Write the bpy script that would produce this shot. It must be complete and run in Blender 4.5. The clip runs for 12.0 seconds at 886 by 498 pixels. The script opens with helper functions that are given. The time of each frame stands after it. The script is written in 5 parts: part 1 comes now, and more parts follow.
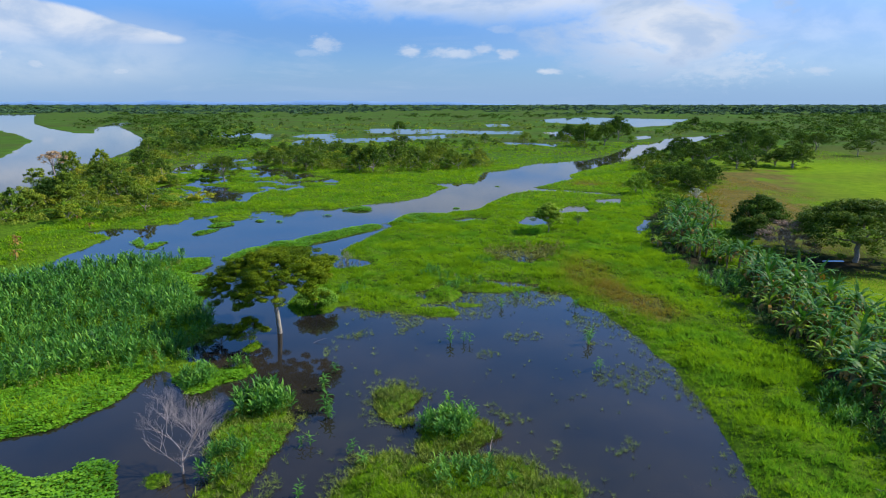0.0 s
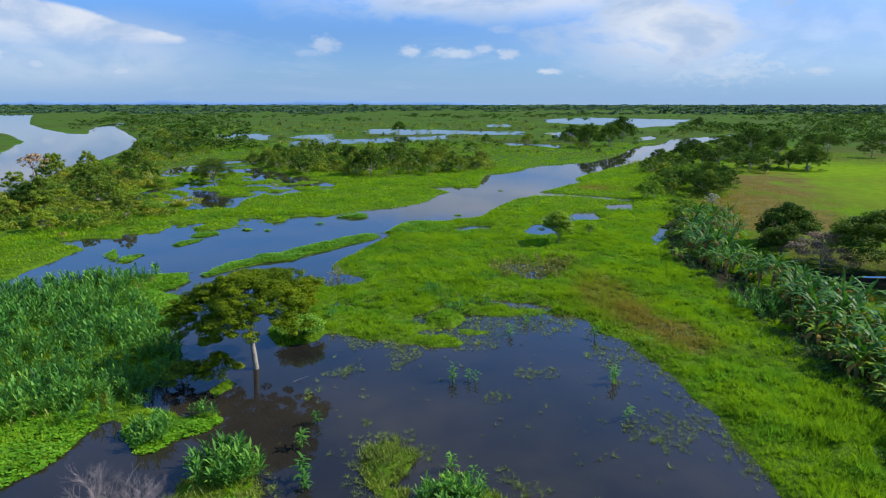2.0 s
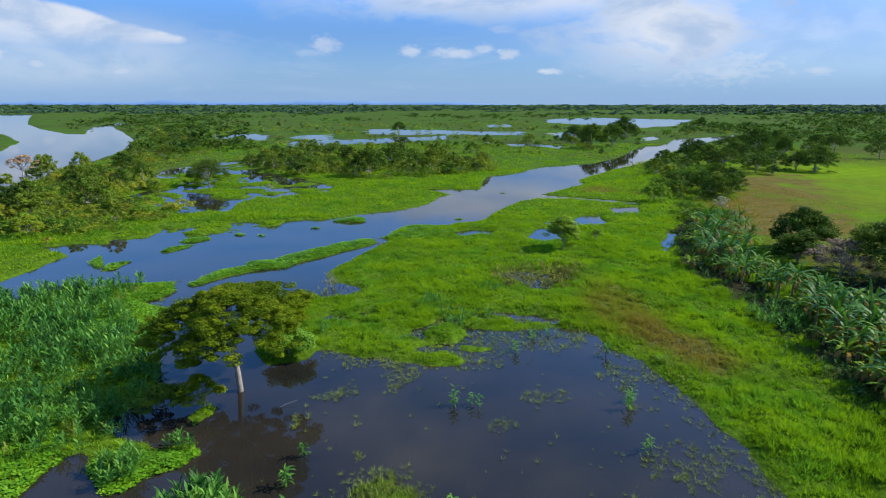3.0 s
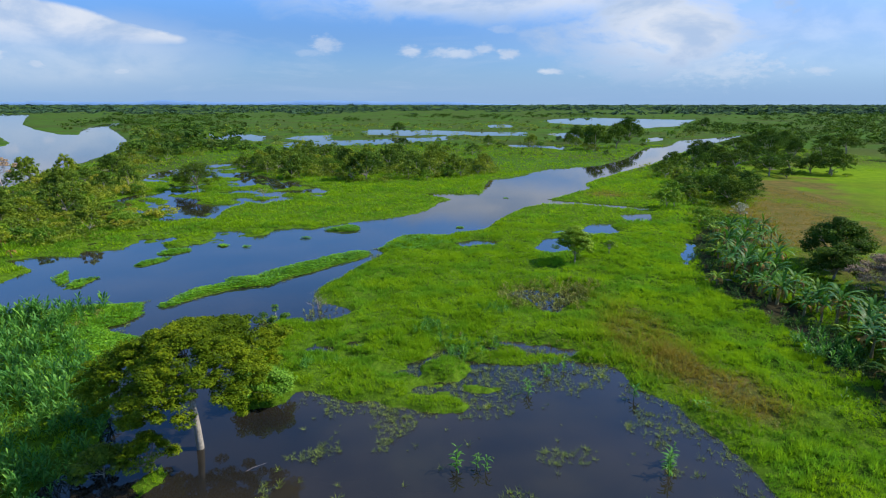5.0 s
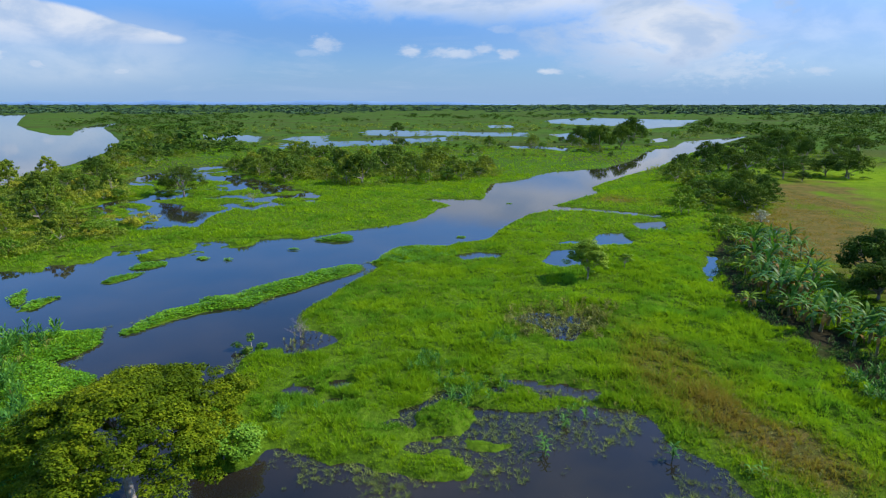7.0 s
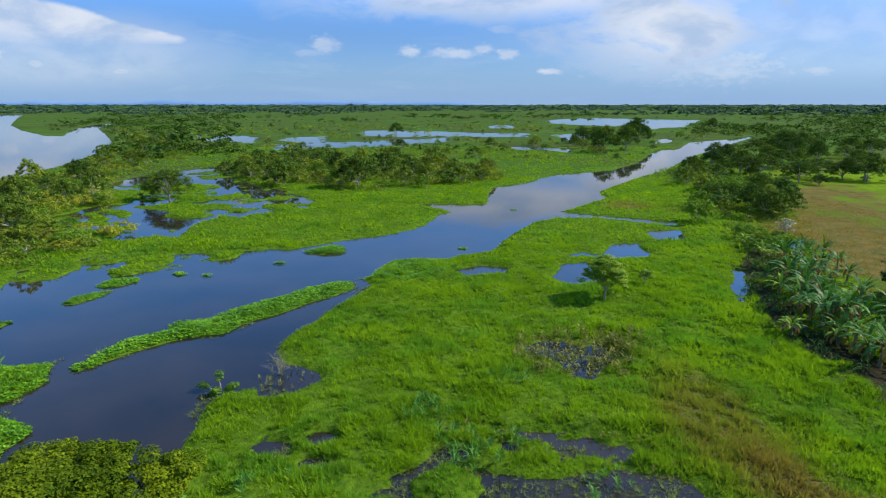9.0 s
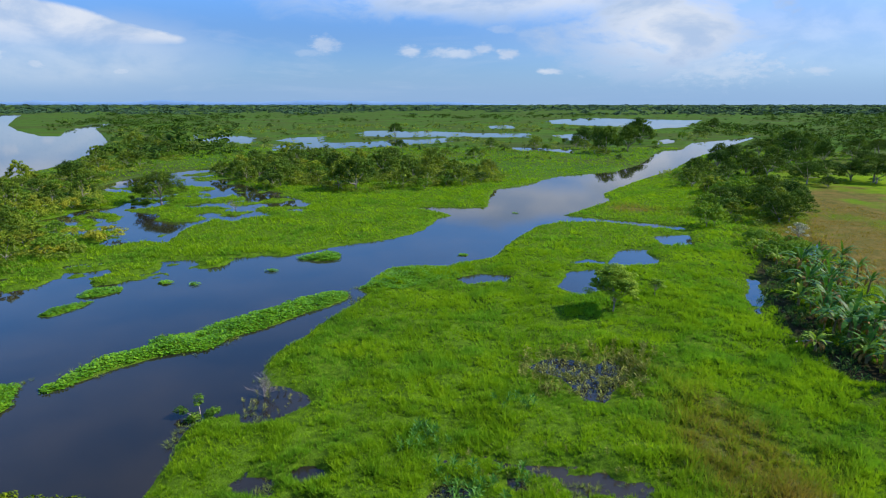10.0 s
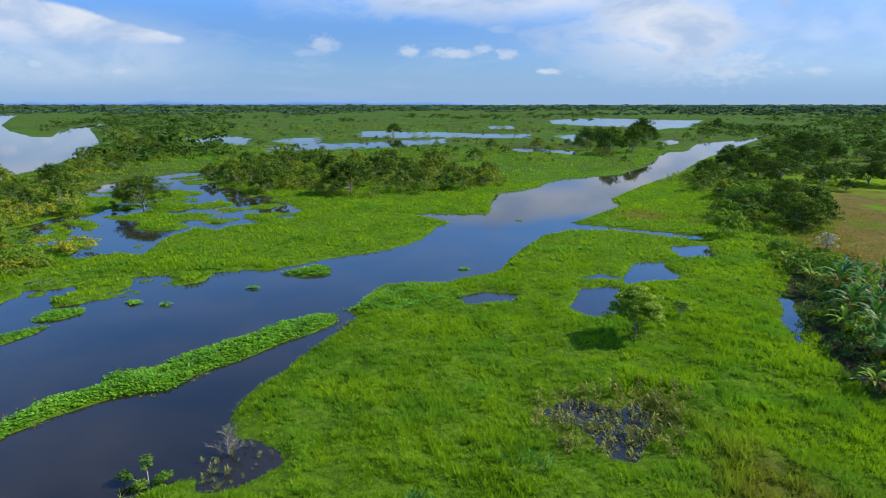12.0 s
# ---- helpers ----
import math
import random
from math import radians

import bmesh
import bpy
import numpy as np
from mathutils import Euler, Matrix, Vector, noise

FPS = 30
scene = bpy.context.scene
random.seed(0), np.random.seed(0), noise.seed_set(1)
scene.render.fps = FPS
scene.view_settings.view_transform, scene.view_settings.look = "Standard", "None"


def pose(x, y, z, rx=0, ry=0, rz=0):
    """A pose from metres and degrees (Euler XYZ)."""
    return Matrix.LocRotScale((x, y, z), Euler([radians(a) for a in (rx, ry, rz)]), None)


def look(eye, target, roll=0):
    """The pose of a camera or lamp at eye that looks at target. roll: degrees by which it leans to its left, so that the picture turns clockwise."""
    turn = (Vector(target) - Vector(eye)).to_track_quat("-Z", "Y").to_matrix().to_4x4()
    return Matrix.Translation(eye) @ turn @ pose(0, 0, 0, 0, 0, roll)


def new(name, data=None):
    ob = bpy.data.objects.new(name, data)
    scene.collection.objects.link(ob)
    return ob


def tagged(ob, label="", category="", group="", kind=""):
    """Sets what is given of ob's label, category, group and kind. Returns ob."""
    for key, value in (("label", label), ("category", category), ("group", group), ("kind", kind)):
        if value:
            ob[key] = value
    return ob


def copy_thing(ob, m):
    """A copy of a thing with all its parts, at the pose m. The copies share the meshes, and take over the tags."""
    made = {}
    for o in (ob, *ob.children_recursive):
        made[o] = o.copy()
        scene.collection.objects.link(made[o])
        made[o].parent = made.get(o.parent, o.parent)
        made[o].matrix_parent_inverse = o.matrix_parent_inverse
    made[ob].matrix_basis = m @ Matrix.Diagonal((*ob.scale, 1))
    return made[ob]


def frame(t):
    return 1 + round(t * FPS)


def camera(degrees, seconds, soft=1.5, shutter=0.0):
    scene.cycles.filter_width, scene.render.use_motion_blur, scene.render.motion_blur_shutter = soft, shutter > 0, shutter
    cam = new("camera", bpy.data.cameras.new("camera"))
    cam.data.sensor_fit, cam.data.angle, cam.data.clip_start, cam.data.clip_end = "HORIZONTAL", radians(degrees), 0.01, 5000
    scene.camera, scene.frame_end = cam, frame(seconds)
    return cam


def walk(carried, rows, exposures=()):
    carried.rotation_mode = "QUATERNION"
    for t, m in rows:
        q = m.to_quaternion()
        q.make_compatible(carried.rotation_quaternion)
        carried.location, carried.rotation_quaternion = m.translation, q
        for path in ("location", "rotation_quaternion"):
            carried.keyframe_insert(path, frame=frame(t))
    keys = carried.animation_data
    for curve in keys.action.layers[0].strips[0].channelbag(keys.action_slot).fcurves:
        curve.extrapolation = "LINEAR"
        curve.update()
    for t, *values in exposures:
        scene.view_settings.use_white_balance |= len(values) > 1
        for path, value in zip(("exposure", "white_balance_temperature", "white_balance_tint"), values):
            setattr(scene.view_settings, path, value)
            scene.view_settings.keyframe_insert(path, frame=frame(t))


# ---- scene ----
cam = camera(74.6, 12.0, soft=1.1)
METRES, EYE, PITCH = 42.5, 20.0, -14.13
# time, sideways, ahead (parts of the whole flight), heading
ROWS = [
    (0.0, 0.0, 0.0, -0.01), (0.5, -0.0005, 0.0419, -0.01), (1.0, -0.0009, 0.084, -0.01),
    (1.5, -0.0013, 0.1261, -0.01), (2.0, -0.0018, 0.1689, 0.02), (2.5, -0.0018, 0.2116, 0.04),
    (3.0, -0.0019, 0.2545, 0.05), (5.0, -0.0023, 0.4215, 0.05), (5.5, -0.0021, 0.4626, 0.05),
    (6.0, -0.0017, 0.5047, 0.04), (6.5, -0.0012, 0.5472, 0.04), (7.0, -0.0013, 0.5894, 0.03),
    (9.0, -0.0032, 0.7565, 0.0), (9.5, -0.0027, 0.7978, 0.0), (10.0, -0.0019, 0.8387, -0.01),
    (10.5, -0.0015, 0.8788, -0.04), (11.0, -0.0012, 0.9188, -0.06), (11.5, -0.001, 0.9592, -0.06),
    (12.0, -0.0014, 0.9999, -0.07),
]
walk(cam, [(t, pose(METRES * x, METRES * y, EYE, 90 + PITCH, 0, yaw)) for t, x, y, yaw in ROWS])

# ------------------------------------------------------------------ sky and sun
SUN_EL, SUN_AZ = 38.0, 82.0      # degrees above the horizon, degrees clockwise from straight ahead
scene.view_settings.exposure = 0.66


def node(tree, kind, **values):
    n = tree.nodes.new(kind)
    for key, v in values.items():
        if key in n.inputs:
            n.inputs[key].default_value = v
        else:
            setattr(n, key, v)
    return n


class Calc:
    """Chains of math nodes written as formulas."""

    def __init__(self, tree):
        self.tree = tree

    def __call__(self, op, a, b=0.0, c=0.0, clamp=False):
        n = self.tree.nodes.new("ShaderNodeMath")
        n.operation, n.use_clamp = op, clamp
        for i, v in enumerate((a, b, c)):
            if isinstance(v, (int, float)):
                n.inputs[i].default_value = v
            else:
                self.tree.links.new(v, n.inputs[i])
        return n.outputs[0]

    def step(self, v, lo, hi):
        n = self.tree.nodes.new("ShaderNodeMapRange")
        n.interpolation_type = "SMOOTHSTEP"
        self.tree.links.new(v, n.inputs[0])
        n.inputs[1].default_value, n.inputs[2].default_value = lo, hi
        return n.outputs[0]


def make_world():
    w = bpy.data.worlds.new("world")
    scene.world = w
    w.use_nodes = True
    nt = w.node_tree
    nt.nodes.clear()
    L, c = nt.links.new, Calc(nt)
    sky = node(nt, "ShaderNodeTexSky", sky_type="NISHITA", sun_disc=False)
    sky.sun_elevation, sky.sun_rotation = radians(SUN_EL), radians(SUN_AZ)
    sky.air_density, sky.dust_density, sky.ozone_density = 1.0, 0.3, 2.5
    tc = node(nt, "ShaderNodeTexCoord")
    sep = node(nt, "ShaderNodeSeparateXYZ")
    L(tc.outputs["Generated"], sep.inputs[0])
    x, y, z = sep.outputs
    ahead = c("MAXIMUM", y, 0.05)
    u, e = c("DIVIDE", x, ahead), c("DIVIDE", z, ahead)      # sideways and upward, on a plane ahead
    # broken cloud everywhere, drawn out sideways
    flat = node(nt, "ShaderNodeCombineXYZ")
    zz = c("ADD", c("MAXIMUM", z, 0.0), 0.12)
    L(c("DIVIDE", x, zz), flat.inputs[0])
    L(c("DIVIDE", y, zz), flat.inputs[1])
    big = node(nt, "ShaderNodeTexNoise", Scale=0.55, Detail=9.0, Roughness=0.6, Distortion=0.4)
    L(flat.outputs[0], big.inputs["Vector"])
    plane = node(nt, "ShaderNodeCombineXYZ")
    L(u, plane.inputs[0])
    L(c("MULTIPLY", e, 2.2), plane.inputs[1])
    fine = node(nt, "ShaderNodeTexNoise", Scale=7.0, Detail=8.0, Roughness=0.58, Distortion=0.3)
    L(plane.outputs[0], fine.inputs["Vector"])
    puff = node(nt, "ShaderNodeTexNoise", Scale=46.0, Detail=6.0, Roughness=0.62)
    L(plane.outputs[0], puff.inputs["Vector"])
    veil = c("MULTIPLY", c.step(big.outputs[0], 0.48, 0.7), 0.4)

    def blob(cu, ce, ru, re, soft, rough, source):
        """A cloud of a given place and size, with an edge roughened by noise."""
        a = c("DIVIDE", c("SUBTRACT", u, cu), ru)
        b = c("DIVIDE", c("SUBTRACT", e, ce), re)
        d = c("SQRT", c("ADD", c("MULTIPLY", a, a), c("MULTIPLY", b, b)))
        d = c("ADD", d, c("MULTIPLY", c("SUBTRACT", source, 0.5), rough))
        return c.step(d, 1.0 + soft, 1.0 - soft)

    # long bright anvil with a sharp upper edge
    edge = c("ADD", c("MULTIPLY", u, -0.25), 0.001)
    edge = c("ADD", edge, c("MULTIPLY", c("SUBTRACT", fine.outputs[0], 0.5), 0.02))
    below = c("SUBTRACT", edge, e)
    thick = c("ADD", c("MULTIPLY", c("SUBTRACT", -0.42, u), 0.3), 0.016)
    anvil = c("MULTIPLY", c.step(below, -0.002, 0.008), c.step(c("DIVIDE", below, thick), 1.35, 0.35))
    anvil = c("MULTIPLY", anvil, c.step(u, -0.405, -0.435))
    skirt = blob(-0.64, 0.075, 0.27, 0.062, 0.4, 1.2, fine.outputs[0])
    bank = blob(0.12, 0.168, 0.32, 0.035, 0.5, 2.6, fine.outputs[0])
    bank2 = blob(0.37, 0.12, 0.15, 0.065, 0.5, 3.4, fine.outputs[0])
    bank3 = blob(0.62, 0.115, 0.36, 0.06, 0.8, 1.6, fine.outputs[0])
    speck = blob(0.42, 0.062, 0.14, 0.03, 0.6, 3.0, puff.outputs[0])
    total = c("MAXIMUM", c("MULTIPLY", anvil, 0.95), c("MULTIPLY", skirt, 0.42))
    for v, k in ((bank, 0.85), (bank2, 1.0), (bank3, 0.42), (speck, 0.55), (veil, 0.62)):
        total = c("MAXIMUM", total, c("MULTIPLY", v, k))
    for cu, ce, ru, re, k in ((-0.192, 0.092, 0.02, 0.011, 0.8), (-0.215, 0.079, 0.03, 0.005, 0.3), (-0.054, 0.081, 0.015, 0.008, 0.75), (0.107, 0.077, 0.016, 0.007, 0.9),
                              (0.02, 0.078, 0.04, 0.007, 0.6), (0.066, 0.085, 0.014, 0.007, 0.7), (0.134, 0.108, 0.018, 0.006, 0.5), (0.097, 0.116, 0.02, 0.007, 0.4),
                              (0.178, 0.05, 0.018, 0.004, 0.75), (0.275, 0.06, 0.05, 0.008, 0.5), (0.62, 0.052, 0.025, 0.007, 0.55), (0.165, 0.08, 0.012, 0.005, 0.3),
                              (-0.67, 0.062, 0.02, 0.007, 0.7), (-0.74, 0.078, 0.025, 0.012, 0.75), (-0.53, 0.05, 0.016, 0.004, 0.6)):
        total = c("MAXIMUM", total, c("MULTIPLY", blob(cu, ce, ru, re, 0.6, 2.6, puff.outputs[0]), k))
    low = c.step(z, 0.0, 0.05)
    total = c("MULTIPLY", total, c("ADD", c("MULTIPLY", low, 0.8), 0.2), clamp=True)
    high = c("MULTIPLY", c.step(big.outputs[0], 0.46, 0.68), c.step(z, 0.34, 0.6))      # bright broken cloud overhead
    tone = node(nt, "ShaderNodeMix", data_type="RGBA")
    tone.inputs[6].default_value, tone.inputs[7].default_value = (4.4, 5.8, 8.2, 1), (7.5, 8.1, 9.2, 1)
    L(c.step(fine.outputs[0], 0.35, 0.65), tone.inputs[0])
    tint = node(nt, "ShaderNodeMix", data_type="RGBA", blend_type="MULTIPLY")
    tint.inputs[0].default_value = 1.0
    hue = node(nt, "ShaderNodeMix", data_type="RGBA")      # clear tropical air: bluer towards the horizon
    hue.inputs[6].default_value, hue.inputs[7].default_value = (0.56, 0.83, 1.38, 1), (1.15, 2.15, 3.3, 1)
    L(c.step(z, 0.09, 0.3), hue.inputs[0])
    L(hue.outputs[2], tint.inputs[7])
    L(sky.outputs[0], tint.inputs[6])
    haze = node(nt, "ShaderNodeMix", data_type="RGBA")      # pale blue distance just over the horizon
    haze.inputs[7].default_value = (2.8, 4.6, 7.6, 1)
    L(c("MULTIPLY", c.step(z, 0.09, 0.0), 0.85), haze.inputs[0])
    L(tint.outputs[2], haze.inputs[6])
    mix = node(nt, "ShaderNodeMix", data_type="RGBA")
    L(total, mix.inputs[0])
    L(haze.outputs[2], mix.inputs[6])
    L(tone.outputs[2], mix.inputs[7])
    bg = node(nt, "ShaderNodeBackground", Strength=0.0625)
    top = node(nt, "ShaderNodeMix", data_type="RGBA")
    top.inputs[7].default_value = (9.5, 11.5, 14.5, 1)
    L(high, top.inputs[0])
    L(mix.outputs[2], top.inputs[6])
    L(top.outputs[2], bg.inputs[0])
    out = node(nt, "ShaderNodeOutputWorld")
    L(bg.outputs[0], out.inputs[0])


make_world()
sun = new("sun", bpy.data.lights.new("sun", "SUN"))
sun.data.energy, sun.data.angle, sun.data.color = 5.0, radians(0.6), (1.0, 0.93, 0.8)
_el, _az = radians(SUN_EL), radians(SUN_AZ)
sun.matrix_world = look((math.sin(_az) * math.cos(_el) * 100, math.cos(_az) * math.cos(_el) * 100, math.sin(_el) * 100), (0, 0, 0))


# ------------------------------------------------------------------ materials
def blank(name):
    m = bpy.data.materials.new(name)
    m.use_nodes = True
    nt = m.node_tree
    nt.nodes.clear()
    return m, nt, nt.links.new


def ramp(nt, stops):
    r = nt.nodes.new("ShaderNodeValToRGB")
    els = r.color_ramp.elements
    while len(els) < len(stops):
        els.new(0.5)
    for el, (p, col) in zip(els, stops):
        el.position, el.color = p, (*col, 1)
    return r


def blend(nt, fac, a, b, mode="MIX"):
    n = nt.nodes.new("ShaderNodeMix")
    n.data_type, n.blend_type = "RGBA", mode
    for sock, v in ((n.inputs[0], fac), (n.inputs[6], a), (n.inputs[7], b)):
        if isinstance(v, (int, float)):
            sock.default_value = v
        elif isinstance(v, tuple):
            sock.default_value = (*v, 1)
        else:
            nt.links.new(v, sock)
    return n.outputs[2]


def world_noise(nt, scale, detail=4.0, rough=0.55):
    g = nt.nodes.new("ShaderNodeNewGeometry")
    n = node(nt, "ShaderNodeTexNoise", Scale=scale, Detail=detail, Roughness=rough)
    nt.links.new(g.outputs["Position"], n.inputs["Vector"])
    return n.outputs[0]


def foliage(name, dark, mid, light, dry=None, through_light=0.25, rough=0.6, patch=0.12, gloss=0.1, per_object=0.0, cool=None, vary=1.0, single=0.45):
    """Leaves: colour by leaf, by patches of the ground and by plant, with some light shining through."""
    m, nt, L = blank(name)
    c = Calc(nt)
    g = nt.nodes.new("ShaderNodeNewGeometry")
    f = c("MULTIPLY", g.outputs["Random Per Island"], single)
    f = c("ADD", f, c("MULTIPLY", c("SUBTRACT", world_noise(nt, patch), 0.5), 1.5 * vary))
    f = c("ADD", f, c("MULTIPLY", c("SUBTRACT", world_noise(nt, patch * 6), 0.5), 1.1 * vary))
    f = c("ADD", f, 0.475 - 0.5 * single if single < 0.4 else 0.25, clamp=True)
    r = ramp(nt, [(0.0, dark), (0.5, mid), (1.0, light)])
    L(f, r.inputs[0])
    col = r.outputs[0]
    if cool:      # patches of another, bluer herb
        col = blend(nt, c("MULTIPLY", c.step(world_noise(nt, 0.16, 5.0, 0.6), 0.48, 0.62), 0.6), col, blend(nt, f, cool, tuple(2.6 * v for v in cool)))
    if dry:
        at = node(nt, "ShaderNodeAttribute", attribute_name="dry")
        spread = c("ADD", at.outputs["Fac"], c("MULTIPLY", c("SUBTRACT", g.outputs["Random Per Island"], 0.5), 0.5))
        col = blend(nt, c.step(spread, 0.15, 0.95), col, dry)
    if per_object:
        oi = nt.nodes.new("ShaderNodeObjectInfo")
        rr = ramp(nt, [(0.0, (0.42, 0.55, 0.5)), (0.3, (0.7, 0.85, 0.8)), (0.6, (1.05, 1.02, 0.78)), (0.85, (1.3, 1.2, 0.7)), (1.0, (1.15, 0.95, 0.9))])
        L(oi.outputs["Random"], rr.inputs[0])
        col = blend(nt, per_object, col, blend(nt, 1.0, col, rr.outputs[0], "MULTIPLY"))
    p = node(nt, "ShaderNodeBsdfPrincipled", Roughness=rough)
    p.inputs["Specular IOR Level"].default_value = gloss
    L(col, p.inputs["Base Color"])
    t = nt.nodes.new("ShaderNodeBsdfTranslucent")
    L(blend(nt, 1.0, col, (1.15, 1.25, 0.6), "MULTIPLY"), t.inputs[0])
    mx = node(nt, "ShaderNodeMixShader", Fac=through_light)
    L(p.outputs[0], mx.inputs[1])
    L(t.outputs[0], mx.inputs[2])
    o = nt.nodes.new("ShaderNodeOutputMaterial")
    L(mx.outputs[0], o.inputs[0])
    return m


def bark(name, dark, light, scale=6.0):
    m, nt, L = blank(name)
    n = world_noise(nt, scale, 6.0, 0.65)
    r = ramp(nt, [(0.3, dark), (0.7, light)])
    L(n, r.inputs[0])
    p = node(nt, "ShaderNodeBsdfPrincipled", Roughness=0.85)
    L(r.outputs[0], p.inputs["Base Color"])
    b = node(nt, "ShaderNodeBump", Strength=0.5, Distance=0.03)
    L(world_noise(nt, scale * 3, 4.0), b.inputs["Height"])
    L(b.outputs[0], p.inputs["Normal"])
    o = nt.nodes.new("ShaderNodeOutputMaterial")
    L(p.outputs[0], o.inputs[0])
    return m


def ground_material():
    """Thatch under the tall growth, short marsh grass far off, grazed pasture, browned patches and muddy soil with
    shade put into its colour.
    """
    m, nt, L = blank("wet_ground")
    c = Calc(nt)

    def attr(key):
        return node(nt, "ShaderNodeAttribute", attribute_name=key).outputs["Fac"]

    def two(scale, lo, hi, detail=6.0):
        r = ramp(nt, [(0.32, lo), (0.68, hi)])
        L(world_noise(nt, scale, detail, 0.62), r.inputs[0])
        return r.outputs[0]

    thatch = two(1.6, (0.03, 0.062, 0.006), (0.085, 0.155, 0.009))
    marsh = blend(nt, c.step(world_noise(nt, 0.018, 7.0, 0.65), 0.42, 0.6), two(0.06, (0.03, 0.07, 0.01), (0.058, 0.118, 0.014)), two(0.05, (0.034, 0.054, 0.014), (0.062, 0.082, 0.018)))
    marsh = blend(nt, c("MULTIPLY", c.step(world_noise(nt, 0.05, 8.0, 0.7), 0.52, 0.66), 0.7), marsh, two(0.1, (0.02, 0.045, 0.012), (0.04, 0.07, 0.014)))
    col = blend(nt, attr("open"), thatch, marsh)
    col = blend(nt, c("MULTIPLY", attr("pasture"), 0.95), col, blend(nt, c.step(world_noise(nt, 0.035, 6.0, 0.6), 0.38, 0.58), two(0.4, (0.045, 0.095, 0.008), (0.09, 0.15, 0.011)), two(0.3, (0.045, 0.052, 0.012), (0.085, 0.082, 0.018))))
    col = blend(nt, attr("lush"), col, two(0.35, (0.075, 0.145, 0.004), (0.145, 0.22, 0.007)))
    edge = c("ADD", attr("dry"), c("MULTIPLY", c("SUBTRACT", world_noise(nt, 0.25, 6.0), 0.5), 0.8))
    col = blend(nt, c.step(edge, 0.25, 0.85), col, two(0.45, (0.06, 0.068, 0.016), (0.145, 0.1, 0.03)))
    # muddy soil: the near-black tone also paints shade below bananas and tree
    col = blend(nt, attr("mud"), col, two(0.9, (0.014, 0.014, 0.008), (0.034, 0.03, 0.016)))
    p = node(nt, "ShaderNodeBsdfPrincipled", Roughness=0.95)
    p.inputs["Specular IOR Level"].default_value = 0.01
    L(col, p.inputs["Base Color"])
    b = node(nt, "ShaderNodeBump", Strength=0.9, Distance=0.25)
    L(world_noise(nt, 1.3, 8.0, 0.7), b.inputs["Height"])
    L(b.outputs[0], p.inputs["Normal"])
    o = nt.nodes.new("ShaderNodeOutputMaterial")
    L(p.outputs[0], o.inputs[0])
    return m


def water_material():
    m, nt, L = blank("murky_water")
    r = ramp(nt, [(0.35, (0.010, 0.010, 0.009)), (0.7, (0.026, 0.021, 0.014))])
    L(world_noise(nt, 0.09, 6.0), r.inputs[0])
    p = node(nt, "ShaderNodeBsdfPrincipled", Roughness=0.02, IOR=1.34)
    L(r.outputs[0], p.inputs["Base Color"])
    b = node(nt, "ShaderNodeBump", Strength=0.06, Distance=0.02)
    L(world_noise(nt, 2.5, 3.0), b.inputs["Height"])
    L(b.outputs[0], p.inputs["Normal"])
    o = nt.nodes.new("ShaderNodeOutputMaterial")
    L(p.outputs[0], o.inputs[0])
    return m


GROUND, WATER = ground_material(), water_material()
GRASS = foliage("meadow_grass", (0.08, 0.17, 0.01), (0.17, 0.29, 0.009), (0.29, 0.41, 0.012), dry=(0.22, 0.16, 0.035), cool=(0.05, 0.13, 0.012), vary=0.8, single=0.16, gloss=0.04, rough=0.7, patch=0.17, through_light=0.48)
WEED = foliage("floating_weed", (0.07, 0.085, 0.02), (0.13, 0.18, 0.025), (0.24, 0.29, 0.03), patch=0.4)
PADS = foliage("hyacinth_leaves", (0.055, 0.16, 0.008), (0.11, 0.27, 0.012), (0.2, 0.37, 0.02), through_light=0.35, patch=0.3, gloss=0.12, rough=0.45)
REED = foliage("broad_reed_leaves", (0.016, 0.068, 0.013), (0.062, 0.185, 0.027), (0.19, 0.36, 0.045), through_light=0.35, patch=0.35, gloss=0.12, rough=0.5)
BANANA = foliage("banana_leaves", (0.012, 0.05, 0.01), (0.04, 0.125, 0.016), (0.17, 0.28, 0.03), patch=0.45, gloss=0.1, rough=0.5, per_object=0.6)
BANANA_YOUNG = foliage("young_banana_leaves", (0.07, 0.14, 0.012), (0.15, 0.25, 0.02), (0.3, 0.38, 0.03), patch=0.5)
BANANA_DRY = foliage("dry_banana_leaves", (0.08, 0.045, 0.012), (0.18, 0.105, 0.025), (0.38, 0.22, 0.045), patch=0.8, through_light=0.15)
STALKS = foliage("wilted_stalks", (0.07, 0.06, 0.02), (0.17, 0.19, 0.035), (0.28, 0.25, 0.06), patch=0.8)
SAMAN = foliage("rain_tree_leaves", (0.03, 0.06, 0.003), (0.085, 0.13, 0.004), (0.21, 0.25, 0.008), through_light=0.25, patch=0.5, gloss=0.04, per_object=0.0)
RAIN_DARK = foliage("dark_rain_tree_leaves", (0.024, 0.055, 0.008), (0.065, 0.11, 0.01), (0.15, 0.195, 0.014), patch=0.3, gloss=0.05)
OLIVE = foliage("olive_shrub_leaves", (0.04, 0.08, 0.01), (0.115, 0.17, 0.016), (0.27, 0.32, 0.028), through_light=0.3, patch=0.2, per_object=0.9)
# aerial haze put into the leaf colour: blue-green with little contrast
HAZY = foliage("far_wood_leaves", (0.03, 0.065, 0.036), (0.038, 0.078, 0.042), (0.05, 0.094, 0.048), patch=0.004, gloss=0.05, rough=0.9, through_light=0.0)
SCRUB = foliage("low_scrub_leaves", (0.07, 0.12, 0.015), (0.155, 0.205, 0.02), (0.3, 0.34, 0.03), patch=0.09, through_light=0.35)
